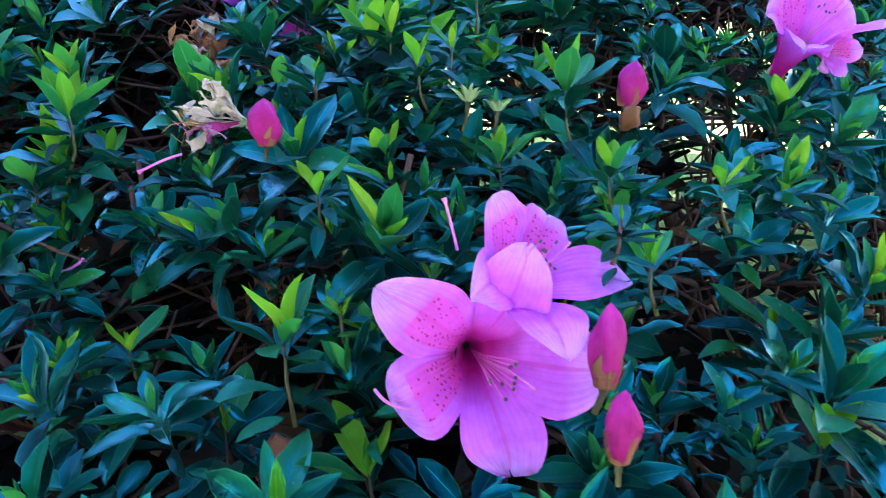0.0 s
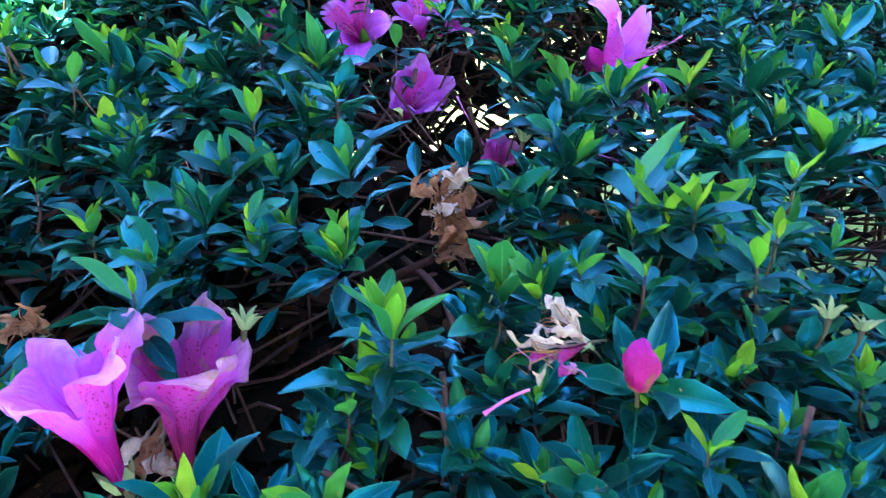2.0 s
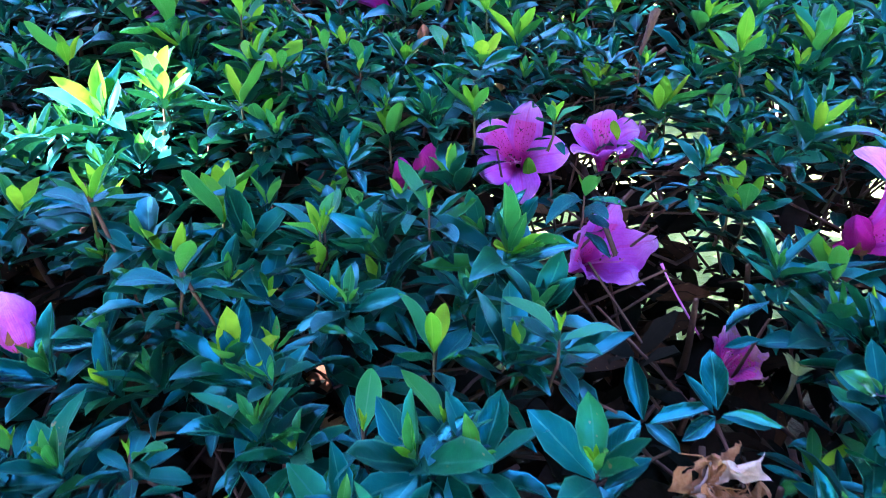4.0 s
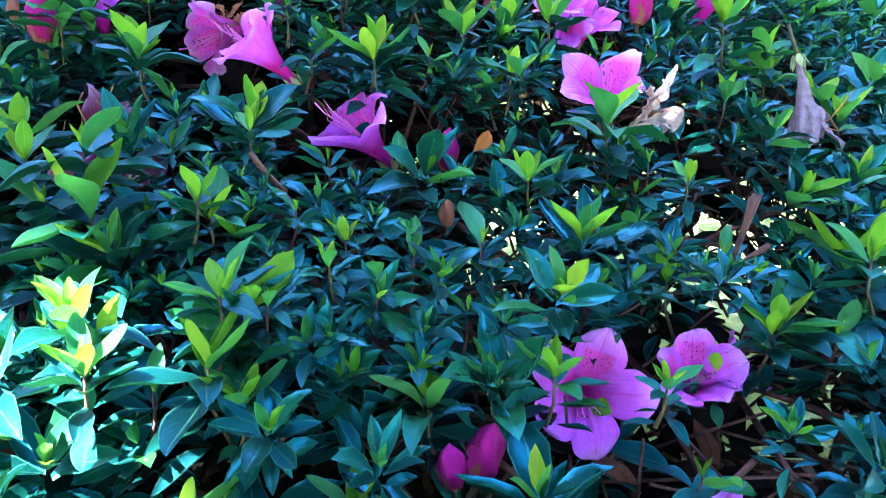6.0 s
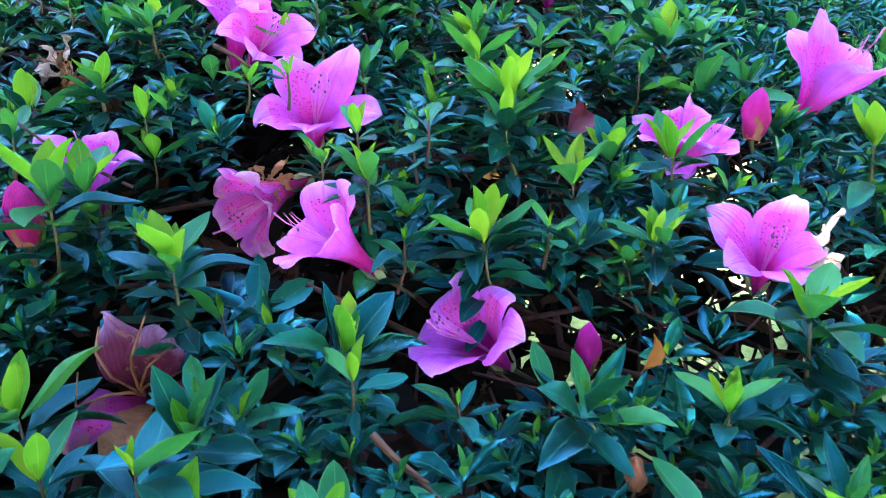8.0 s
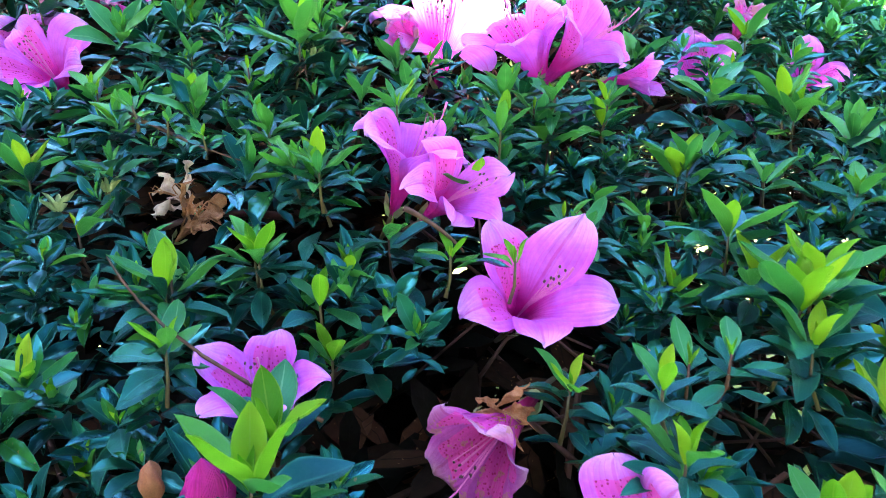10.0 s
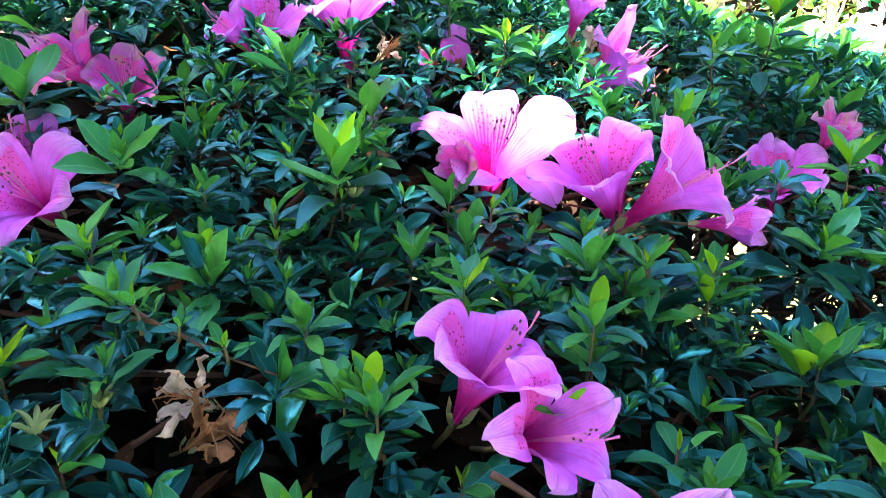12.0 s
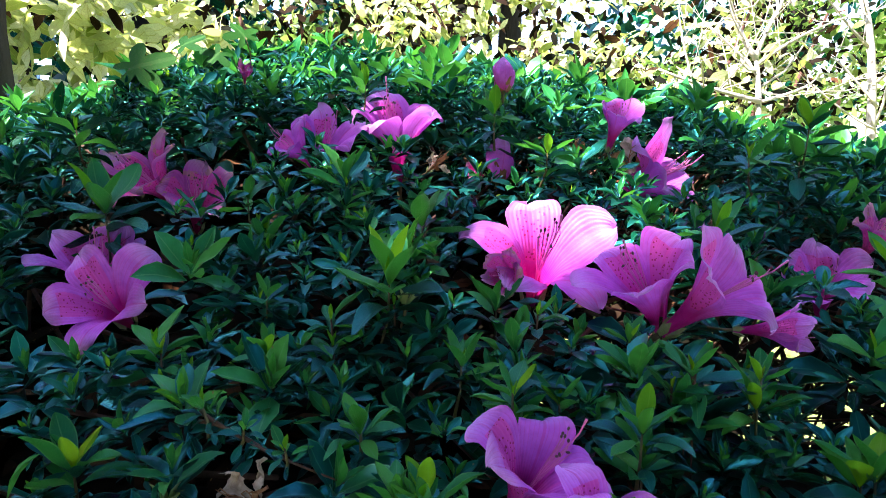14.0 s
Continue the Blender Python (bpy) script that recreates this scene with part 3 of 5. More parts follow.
def ground_mesh():
    n = 60
    verts, faces = [], []
    for i in range(n + 1):
        for j in range(n + 1):
            x, y = ((i / n * 2 - 1) ** 3) * 40, ((j / n * 2 - 1) ** 3) * 40 + 1
            verts.append((x, y, 0.03 * noise.noise((x * 1.3, y * 1.3, 0)) + 0.012 * max(0, math.hypot(x, y) - 6) ** 1.2))
    for i in range(n):
        for j in range(n):
            faces.append((i * (n + 1) + j, (i + 1) * (n + 1) + j, (i + 1) * (n + 1) + j + 1, i * (n + 1) + j + 1))
    return verts, faces


gv, gf = ground_mesh()
bv, bf = [], []
for i in range(41):
    for j in range(31):
        bx, by = -2.2 + i * 0.075, -0.75 + j * 0.062
        edge = min(i, 40 - i, j, 30 - j)
        bv.append((bx + 0.03 * noise.noise((bx * 4, by * 4, 1)), by + 0.03 * noise.noise((bx * 4, by * 4, 2)), 0.045 + 0.02 * noise.noise((bx * 7, by * 7, 5)) - (0.09 if edge == 0 else 0)))
bf = [(i * 31 + j, (i + 1) * 31 + j, (i + 1) * 31 + j + 1, i * 31 + j + 1) for i in range(40) for j in range(30)]
tagged(new("soil_bed", link_mesh("soil_bed", bv, bf, SHADED_SOIL)), "planting bed with leaf litter under the hedge, shade painted into its colour", "soil", "", "structure")
ground = tagged(new("ground", link_mesh("ground", gv, gf, GRASS)), "sunlit dry lawn beyond and under the hedge", "ground", "", "structure")

# ---- the hedge ----
hedge = thing("azalea_hedge", Matrix.Identity(4), "dense evergreen azalea hedge with glossy leaves and lime young shoots", "hedge")
LEAVES = []          # leaves of the joined rest: (kind, shape, pose)
SHOOTS = []          # placed shoots: tip and reach
blossom(-0.327, 0.541, 0.929, -0.03, -0.76, 0.65, 0.0630, 0.93, spin=2.17)
blossom(-0.348, 0.591, 0.940, 0.15, -0.27, 0.95, 0.0665, 0.80, spin=0.98)
blossom(-0.359, 0.670, 0.981, -0.36, -0.57, 0.73, 0.0665, 0.82, spin=1.69, look_old=True, crumple=0.25)
blossom(-0.316, 0.658, 0.968, 0.24, -0.52, 0.82, 0.0608, 0.80, spin=1.46, look_old=True, crumple=0.25)
blossom(-0.243, 0.723, 1.005, 0.24, -0.40, 0.88, 0.0641, 0.74, spin=1.42)
blossom(-0.270, 0.697, 0.999, -0.51, -0.42, 0.75, 0.0562, 0.75, spin=1.75)
blossom(-0.193, 0.688, 1.019, -0.01, -0.31, 0.95, 0.0850, 0.74, spin=0.58)
bud(-0.125, 0.664, 1.035, 0.00, 0.08, 1.00, 0.0210, 0.32, tone="pink", label="half-furled pink azalea bud standing above the leaves")
bud(-0.125, 0.675, 0.983, 0.10, -0.02, 1.00, 0.0294, 0.30, tone="pink", label="half-furled pink azalea bud standing above the leaves")
blossom(-0.144, 0.674, 0.975, -0.75, -0.55, 0.35, 0.0184, 0.50, look_old=True, crumple=0.5)
blossom(-0.047, 0.675, 1.015, 0.14, -0.41, 0.90, 0.0459, 0.65, spin=1.47)
blossom(-0.007, 0.688, 0.980, 0.65, -0.41, 0.64, 0.0836, 0.70, spin=1.07)
withered(-0.038, 0.689, 0.984, -0.38, -0.77, 0.51, 0.0342, 0.50, mats=(1, 0), seed=3)
withered(-0.072, 0.690, 0.990, -0.01, -0.77, 0.64, 0.0171, 0.50, mats=(0,), seed=4)
blossom(-0.112, 0.571, 0.951, 0.01, -0.62, 0.78, 0.0904, 1.04, spin=1.56)
blossom(-0.136, 0.546, 0.934, -0.37, -0.91, 0.16, 0.0295, 0.60, look_old=True, crumple=0.5)
blossom(-0.074, 0.541, 0.942, -0.39, -0.31, 0.87, 0.0756, 0.74, spin=1.46)
blossom(-0.035, 0.515, 0.941, 0.59, -0.40, 0.70, 0.0685, 0.76, spin=1.67)
blossom(-0.008, 0.521, 0.913, 0.92, -0.36, 0.11, 0.0365, 0.50, spin=1.41)
blossom(0.059, 0.611, 0.922, -0.21, -0.46, 0.86, 0.0619, 0.82, spin=1.68, crumple=0.3)
blossom(0.090, 0.615, 0.945, 0.23, -0.33, 0.91, 0.0359, 0.60, look_old=True, crumple=0.5)
blossom(-0.293, 0.697, 1.041, 0.24, -0.63, 0.74, 0.0187, 0.50, look_old=True, crumple=0.5)
withered(-0.166, 0.647, 0.982, 0.36, -0.84, 0.41, 0.0241, 0.50, mats=(1, 0), seed=8)
blossom(0.150, 0.630, 0.912, -0.07, -0.64, 0.76, 0.0612, 0.85)
blossom(-0.132, 0.438, 0.901, 0.28, -0.32, 0.90, 0.0632, 0.76, spin=1.87)
blossom(-0.114, 0.409, 0.886, 0.50, -0.62, 0.60, 0.0520, 0.84, spin=1.40)
blossom(-0.094, 0.378, 0.858, 0.12, -0.66, 0.74, 0.0640, 0.86, spin=2.07)
blossom(-0.186, 0.353, 0.841, 0.02, -0.35, 0.94, 0.0484, 0.80, spin=1.47)
blossom(-0.124, 0.335, 0.817, -0.66, -0.70, -0.10, 0.0560, 0.66, spin=1.26, look_old=True, crumple=0.35)
withered(-0.110, 0.346, 0.827, 0.59, -0.67, 0.45, 0.0219, 0.60, mats=(0,), seed=9)
blossom(-0.091, 0.302, 0.820, -0.66, -0.22, 0.72, 0.0520, 0.74, spin=1.32)
blossom(-0.042, 0.284, 0.786, -0.52, -0.46, 0.72, 0.0600, 0.78, spin=1.23)
blossom(0.066, 0.376, 0.837, -0.30, -0.39, 0.87, 0.0411, 0.75, spin=1.77)
blossom(0.089, 0.383, 0.832, 0.30, -0.48, 0.83, 0.0442, 0.78, spin=1.28)
blossom(0.074, 0.370, 0.821, 0.06, -1.00, 0.06, 0.0275, 0.70)
blossom(0.083, 0.307, 0.802, -0.15, -0.53, 0.84, 0.0532, 0.80, spin=1.29)
withered(0.116, 0.325, 0.785, 0.43, -0.68, 0.59, 0.0358, 0.60, mats=(1,), seed=12, label="bleached cream azalea petals drying on the hedge")
blossom(0.178, 0.421, 0.862, 0.36, -0.27, 0.89, 0.0770, 0.76, spin=1.09)
dry_leaf(0.033, 0.405, 0.837, 0.19, -0.77, 0.61, 0.0313, "red")
withered(-0.152, 0.278, 0.771, 0.15, -0.80, 0.58, 0.0600, 0.80, mats=(4, 4, 2, 0, 4), seed=15, slim=(0.8, 1.1), label="wilting azalea flower, maroon and brown with pale mauve edges")
withered(-0.239, 0.456, 0.873, -0.37, -0.65, 0.67, 0.0305, 0.70, mats=(1,), seed=16, label="papery bleached azalea petal")
withered(-0.224, 0.446, 0.867, 0.62, -0.43, 0.66, 0.0370, 0.45, mats=(0,), seed=17)
bud(-0.208, 0.318, 0.829, 0.03, 0.11, 0.99, 0.0115, 0.26, tone="brown", label="brown dried azalea bud")
bud(0.007, 0.292, 0.768, 0.09, 0.06, 0.99, 0.0204, 0.25)
bud(0.008, 0.240, 0.752, -0.00, 0.06, 1.00, 0.0112, 0.30, tone="brown", label="small orange-brown azalea bud")
bud(0.118, 0.394, 0.836, 0.19, 0.15, 0.97, 0.0252, 0.27)
bud(-0.194, 0.315, 0.825, -0.00, 0.06, 1.00, 0.0232, 0.30)
dry_leaf(0.023, 0.269, 0.777, 0.27, -0.88, 0.39, 0.0145)
withered(0.190, 0.318, 0.778, 0.20, -0.35, -0.92, 0.0520, 0.22, mats=(3,), seed=21, slim=(0.6, 0.9), label="limp grey-brown dead flower hanging from twig")
blossom(0.062, 0.186, 0.698, -0.01, -0.92, 0.40, 0.0581, 0.88, spin=1.25)
blossom(0.104, 0.195, 0.707, -0.08, -0.59, 0.81, 0.0454, 0.74, spin=1.65)
blossom(0.131, 0.219, 0.696, 0.74, -0.39, 0.55, 0.0321, 0.70)
blossom(0.106, 0.158, 0.657, 0.33, -0.76, 0.56, 0.0590, 0.50, spin=1.44, crumple=0.5)
bud(0.012, 0.148, 0.697, -0.11, 0.16, 0.98, 0.0147, 0.34)
bud(0.023, 0.150, 0.701, 0.23, 0.17, 0.96, 0.0196, 0.30)
bud(0.058, 0.194, 0.654, -0.09, -0.72, 0.69, 0.0170, 0.38)
blossom(0.243, 0.148, 0.683, 0.76, -0.36, 0.54, 0.0734, 0.94, spin=1.53)
bud(0.213, 0.153, 0.672, -0.30, -0.04, 0.95, 0.0179, 0.34)
blossom(0.157, 0.113, 0.629, 0.23, -0.52, 0.82, 0.0374, 0.50, look_old=True, crumple=0.5)
bud(-0.107, 0.042, 0.670, -0.18, 0.02, 0.98, 0.0216, 0.33, tone="pink")
withered(-0.143, 0.050, 0.669, -0.38, -0.57, 0.73, 0.0318, 0.50, mats=(2, 1), seed=24)
withered(0.133, 0.025, 0.631, 0.13, -0.66, 0.74, 0.0311, 0.60, mats=(0,), seed=25)
withered(0.135, 0.013, 0.613, 0.38, -0.81, 0.45, 0.0371, 0.50, mats=(0,), seed=26)
withered(0.129, 0.022, 0.623, -0.31, -0.85, 0.44, 0.0245, 0.50, mats=(0, 1), seed=27)
withered(-0.020, -0.055, 0.613, 0.14, -0.74, 0.66, 0.0277, 0.50, mats=(0,), seed=28)
withered(0.192, 0.029, 0.619, 0.14, -0.74, 0.66, 0.0243, 0.50, mats=(0,), seed=29)
blossom(0.248, 0.187, 0.739, 0.29, -0.20, 0.93, 0.0270, 0.70)
blossom(0.024, -0.098, 0.621, -0.20, -0.00, 0.98, 0.0674, 0.62, spin=1.2, stamens=False, crumple=0.5, label="limp fading pink azalea flower with drooping petals")
blossom(0.049, -0.074, 0.608, 0.17, 0.02, 0.99, 0.0732, 0.46, spin=1.2, stamens=False, look_old=True, crumple=0.55, label="limp fading azalea flower with pale drooping petals")
withered(0.032, -0.080, 0.571, -0.11, -0.82, -0.57, 0.0336, 0.40, mats=(1, 0), seed=31)
blossom(0.273, -0.160, 0.559, 0.19, -0.90, 0.40, 0.0735, 0.92, spin=2.31)
blossom(0.289, -0.133, 0.581, 0.47, -0.44, 0.76, 0.0580, 0.85, spin=0.54)
bud(0.303, -0.161, 0.566, 0.10, 0.30, 0.95, 0.0216, 0.22)
bud(0.304, -0.178, 0.554, 0.07, 0.08, 0.99, 0.0189, 0.24)
bud(0.197, -0.085, 0.613, 0.06, 0.16, 0.99, 0.0160, 0.34)
bud(0.335, -0.012, 0.605, 0.25, 0.21, 0.94, 0.0195, 0.33)
bud(0.334, -0.018, 0.592, 0.25, -0.63, 0.74, 0.0140, 0.32, tone="brown", label="brown scaly azalea bud")
blossom(0.433, 0.040, 0.627, 0.25, -0.47, 0.85, 0.0721, 0.85, spin=1.29)
blossom(0.441, 0.031, 0.605, 0.47, -0.88, -0.09, 0.0323, 0.60)
bud(0.167, -0.085, 0.545, 0.09, -0.15, 0.98, 0.0120, 0.32, tone="brown", label="small orange-brown azalea bud")
bud(0.204, -0.145, 0.522, 0.09, -0.24, 0.97, 0.0120, 0.34, tone="brown", label="small orange-brown azalea bud")
withered(0.100, -0.140, 0.536, -0.11, -0.60, 0.78, 0.0420, 0.42, mats=(4, 0, 2), label="wilted azalea flower, dull pink turning brown", seed=35, slim=(0.6, 0.9))
withered(0.176, -0.071, 0.620, -0.55, -0.30, 0.78, 0.0240, 0.28, mats=(1,), label="bleached cream azalea flower curled up beside a bud", seed=36)
withered(0.168, -0.079, 0.612, -0.80, -0.58, 0.10, 0.0280, 0.40, mats=(1, 2, 1), label="wilted pale pink azalea flower with papery petals", seed=37)
withered(0.178, -0.065, 0.532, 0.18, -0.97, 0.14, 0.0362, 0.50, mats=(0,), seed=38)
withered(0.129, 0.027, 0.636, 0.10, -0.64, 0.76, 0.0364, 0.50, mats=(0, 1), seed=39)
withered(0.420, -0.066, 0.507, 0.22, -0.78, 0.59, 0.0295, 0.50, mats=(0,), seed=40)
spent_head(0.168, 0.081, 0.641, 0.16, 0.11, 0.98, 0.0131)
spent_head(0.183, 0.072, 0.640, 0.16, 0.11, 0.98, 0.0128)
spent_head(0.066, -0.061, 0.611, 0.16, 0.11, 0.98, 0.0138)
spent_head(-0.260, 0.444, 0.875, 0.09, 0.06, 0.99, 0.0115)
spent_head(-0.279, 0.441, 0.868, 0.09, 0.06, 0.99, 0.0142)
spent_head(-0.182, 0.527, 0.923, 0.09, 0.06, 0.99, 0.0112)
spent_head(0.277, -0.052, 0.604, 0.16, 0.12, 0.98, 0.0109)
spent_head(0.266, -0.051, 0.608, 0.16, 0.11, 0.98, 0.0117)
spent_style([(0.164, -0.084, 0.603), (0.158, -0.086, 0.602), (0.155, -0.088, 0.601), (0.150, -0.091, 0.599)])
spent_style([(0.130, -0.105, 0.573), (0.124, -0.105, 0.567), (0.112, -0.103, 0.566), (0.094, -0.101, 0.567)])
spent_style([(0.147, 0.135, 0.628), (0.141, 0.141, 0.638), (0.135, 0.147, 0.646), (0.131, 0.152, 0.655)])
spent_style([(0.189, 0.073, 0.641), (0.200, 0.077, 0.638), (0.211, 0.080, 0.633), (0.217, 0.083, 0.630)])
spent_style([(0.264, -0.131, 0.581), (0.263, -0.128, 0.586), (0.262, -0.128, 0.591), (0.261, -0.127, 0.596)])
spent_style([(0.242, -0.164, 0.556), (0.244, -0.163, 0.550), (0.248, -0.161, 0.547), (0.251, -0.158, 0.545)])

def shoot(x, y, z, ax, ay, az, length, young, mature):
    """One leafy shoot of the hedge: stem, a ring of mature leaves and erect young ones at the tip."""
    r = random.Random(len(SHOOTS) + 31)
    m = turned((x, y, z), (ax, ay, az), r.uniform(0, 6.28))
    v, f = tube([(0, 0, 0.002), (0.03 * length, 0, -0.5 * length), (0.2 * length, 0.1 * length, -1.0 * length)], [0.0004, 0.0006, 0.0008], 6)
    stem = part("shoot", link_mesh("shoot", v, f, STEM if young else TWIG), hedge, "", m)
    a0 = r.uniform(0, 6.28)
    for k in range(mature + 1):
        low = -length * (0.06 + 0.05 * k)
        q = leaf_pose(low, a0 + k * 2.4 + r.uniform(-.25, .25), radians(r.uniform(0, 34)), length * r.uniform(0.75, 1.05), r.uniform(-.3, .3))
        part("leaf", LEAF_MESH["fresh" if r.random() < 0.45 * max(0.0, min(1.0, (y - 0.22) / 0.30)) else "mature", r.randrange(8)], stem, "", q)
    for k in range(min(7, mature * 2)):
        q = leaf_pose(-length * (0.35 + 0.12 * k), a0 + 1.1 + k * 2.1, radians(r.uniform(-22, 15)), length * r.uniform(0.6, 0.9), r.uniform(-.4, .4))
        part("leaf", LEAF_MESH["mature", r.randrange(8)], stem, "", q)
    for k in range(young + 2 if young else 1):
        outer = k < (young + 2) // 2
        q = leaf_pose(-0.03 * length, a0 + 0.6 + k * 2.4 + r.uniform(-.3, .3), radians(r.uniform(30, 55) if outer else r.uniform(52, 76)),
                      length * (r.uniform(0.85, 1.1) if outer else r.uniform(0.65, 0.95)), r.uniform(-.2, .2))
        lime = not outer and (y < 0.40 or r.random() < 0.3)
        part("leaf", LEAF_MESH["young" if lime else "fresh", r.choice((0, 1, 3, 7))], stem, "lime young leaf" if lime else "", q)
    for k in range(2):
        q = leaf_pose(0, a0 + 2 + k * 3.0, radians(r.uniform(66, 84)), length * r.uniform(0.28, 0.45))
        part("leaf", LEAF_MESH["young", 6], stem, "", q)
    SHOOTS.append((Vector((x, y, z)), length))
    return stem


def hedge_twig(points, radius):
    """A bare twig that shows between the leaves."""
    v, f = tube([bez(t / 6, *points) for t in range(7)], [radius * (1.25 - 0.13 * k) for k in range(7)], 6)
    part("twig", link_mesh("twig", v, f, TWIG), hedge)


shoot(0.121, -0.076, 0.616, 0.05, 0.11, 0.99, 0.0229, 3, 5)
shoot(0.156, -0.044, 0.611, 0.05, 0.11, 0.99, 0.0208, 3, 5)
shoot(0.304, -0.043, 0.608, 0.05, 0.11, 0.99, 0.0254, 2, 4)
shoot(0.277, -0.059, 0.586, 0.05, 0.11, 0.99, 0.0185, 3, 5)
shoot(0.316, -0.078, 0.585, 0.05, 0.11, 0.99, 0.0171, 1, 6)
shoot(0.211, -0.142, 0.558, 0.05, 0.11, 0.99, 0.0253, 2, 4)
shoot(0.227, -0.134, 0.561, 0.05, 0.11, 0.99, 0.0112, 2, 4)
shoot(0.234, -0.154, 0.517, 0.05, 0.11, 0.99, 0.0308, 1, 3)
shoot(0.119, -0.054, 0.595, 0.05, 0.11, 0.99, 0.0151, 1, 5)
shoot(0.357, -0.073, 0.576, 0.05, 0.11, 0.99, 0.0164, 2, 5)
shoot(0.322, -0.121, 0.568, 0.05, 0.11, 0.99, 0.0147, 2, 6)
shoot(0.149, -0.123, 0.545, 0.05, 0.11, 0.99, 0.0183, 1, 7)
shoot(0.183, -0.136, 0.520, 0.05, 0.11, 0.99, 0.0263, 0, 7)
shoot(0.376, -0.084, 0.521, 0.05, 0.11, 0.99, 0.0319, 0, 7)
shoot(0.370, -0.142, 0.515, 0.05, 0.11, 0.99, 0.0204, 1, 6)
shoot(0.107, -0.087, 0.595, 0.05, 0.11, 0.99, 0.0176, 0, 6)
shoot(0.126, -0.116, 0.523, 0.05, 0.11, 0.99, 0.0249, 0, 6)
shoot(0.176, 0.069, 0.608, 0.05, 0.11, 0.99, 0.0191, 1, 6)
shoot(0.259, -0.019, 0.625, 0.05, 0.11, 0.99, 0.0143, 2, 5)
shoot(0.381, 0.041, 0.604, 0.05, 0.11, 0.99, 0.0225, 0, 6)
shoot(0.406, 0.007, 0.584, 0.05, 0.11, 0.99, 0.0234, 1, 6)
shoot(0.232, -0.007, 0.632, 0.05, 0.11, 0.99, 0.0223, 1, 5)
shoot(0.215, -0.098, 0.589, 0.05, 0.11, 0.99, 0.0154, 1, 6)
shoot(0.239, -0.088, 0.588, 0.05, 0.11, 0.99, 0.0179, 0, 6)
shoot(0.312, -0.125, 0.584, 0.05, 0.11, 0.99, 0.0116, 0, 6)
shoot(0.222, -0.004, 0.627, 0.04, 0.11, 0.99, 0.0296, 1, 6)
shoot(0.016, -0.040, 0.612, 0.04, 0.11, 0.99, 0.0249, 0, 7)
shoot(0.246, -0.037, 0.621, 0.04, 0.11, 0.99, 0.0182, 1, 7)
shoot(0.088, -0.003, 0.629, 0.04, 0.11, 0.99, 0.0153, 0, 7)
shoot(0.048, 0.023, 0.651, 0.04, 0.11, 0.99, 0.0201, 0, 7)
shoot(0.321, 0.019, 0.663, 0.04, 0.11, 0.99, 0.0159, 3, 5)
shoot(0.316, 0.021, 0.669, 0.04, 0.11, 0.99, 0.0136, 2, 5)
shoot(0.070, 0.198, 0.673, 0.04, 0.11, 0.99, 0.0265, 1, 6)
shoot(0.193, 0.121, 0.662, 0.04, 0.11, 0.99, 0.0221, 1, 6)
shoot(-0.054, 0.101, 0.686, 0.04, 0.11, 0.99, 0.0276, 2, 5)
shoot(-0.007, 0.080, 0.676, 0.04, 0.11, 0.99, 0.0232, 1, 6)
shoot(0.206, -0.044, 0.621, 0.04, 0.11, 0.99, 0.0179, 0, 6)
shoot(0.270, -0.001, 0.642, 0.04, 0.11, 0.99, 0.0155, 1, 6)
shoot(0.141, -0.072, 0.578, 0.04, 0.11, 0.99, 0.0176, 0, 5)
shoot(0.349, 0.025, 0.658, 0.04, 0.11, 0.99, 0.0209, 0, 6)
shoot(-0.015, -0.010, 0.629, 0.01, 0.09, 1.00, 0.0183, 3, 6)
shoot(-0.006, 0.081, 0.690, 0.01, 0.09, 1.00, 0.0172, 2, 6)
shoot(0.178, 0.244, 0.728, 0.01, 0.09, 1.00, 0.0322, 3, 5)
shoot(0.231, 0.223, 0.688, 0.01, 0.09, 1.00, 0.0294, 3, 4)
shoot(0.004, 0.160, 0.709, 0.01, 0.09, 1.00, 0.0230, 2, 5)
shoot(0.103, 0.242, 0.721, 0.01, 0.09, 1.00, 0.0239, 2, 4)
shoot(0.165, 0.156, 0.680, 0.01, 0.09, 1.00, 0.0213, 1, 6)
shoot(0.031, -0.064, 0.626, 0.01, 0.09, 1.00, 0.0268, 0, 7)
shoot(0.213, 0.010, 0.635, 0.01, 0.09, 1.00, 0.0378, 0, 5)
shoot(0.156, -0.036, 0.615, 0.01, 0.09, 1.00, 0.0265, 2, 5)
shoot(-0.073, -0.045, 0.601, 0.01, 0.09, 1.00, 0.0345, 1, 5)
shoot(0.057, -0.020, 0.637, 0.01, 0.09, 1.00, 0.0185, 0, 7)
shoot(-0.063, 0.151, 0.727, 0.01, 0.09, 1.00, 0.0268, 3, 5)
shoot(-0.094, 0.077, 0.703, 0.01, 0.09, 1.00, 0.0189, 1, 6)
shoot(0.042, 0.044, 0.664, 0.01, 0.09, 1.00, 0.0227, 1, 6)
shoot(0.082, 0.046, 0.672, 0.01, 0.09, 1.00, 0.0197, 0, 7)
shoot(-0.050, 0.057, 0.683, 0.01, 0.09, 1.00, 0.0191, 0, 6)
shoot(0.113, -0.058, 0.617, 0.01, 0.09, 1.00, 0.0157, 3, 4)
shoot(-0.168, 0.181, 0.742, 0.01, 0.09, 1.00, 0.0244, 3, 5)
shoot(-0.144, 0.095, 0.721, 0.01, 0.09, 1.00, 0.0228, 0, 6)
shoot(-0.091, 0.011, 0.640, 0.01, 0.09, 1.00, 0.0213, 0, 6)
shoot(0.192, 0.129, 0.664, 0.01, 0.09, 1.00, 0.0228, 0, 6)
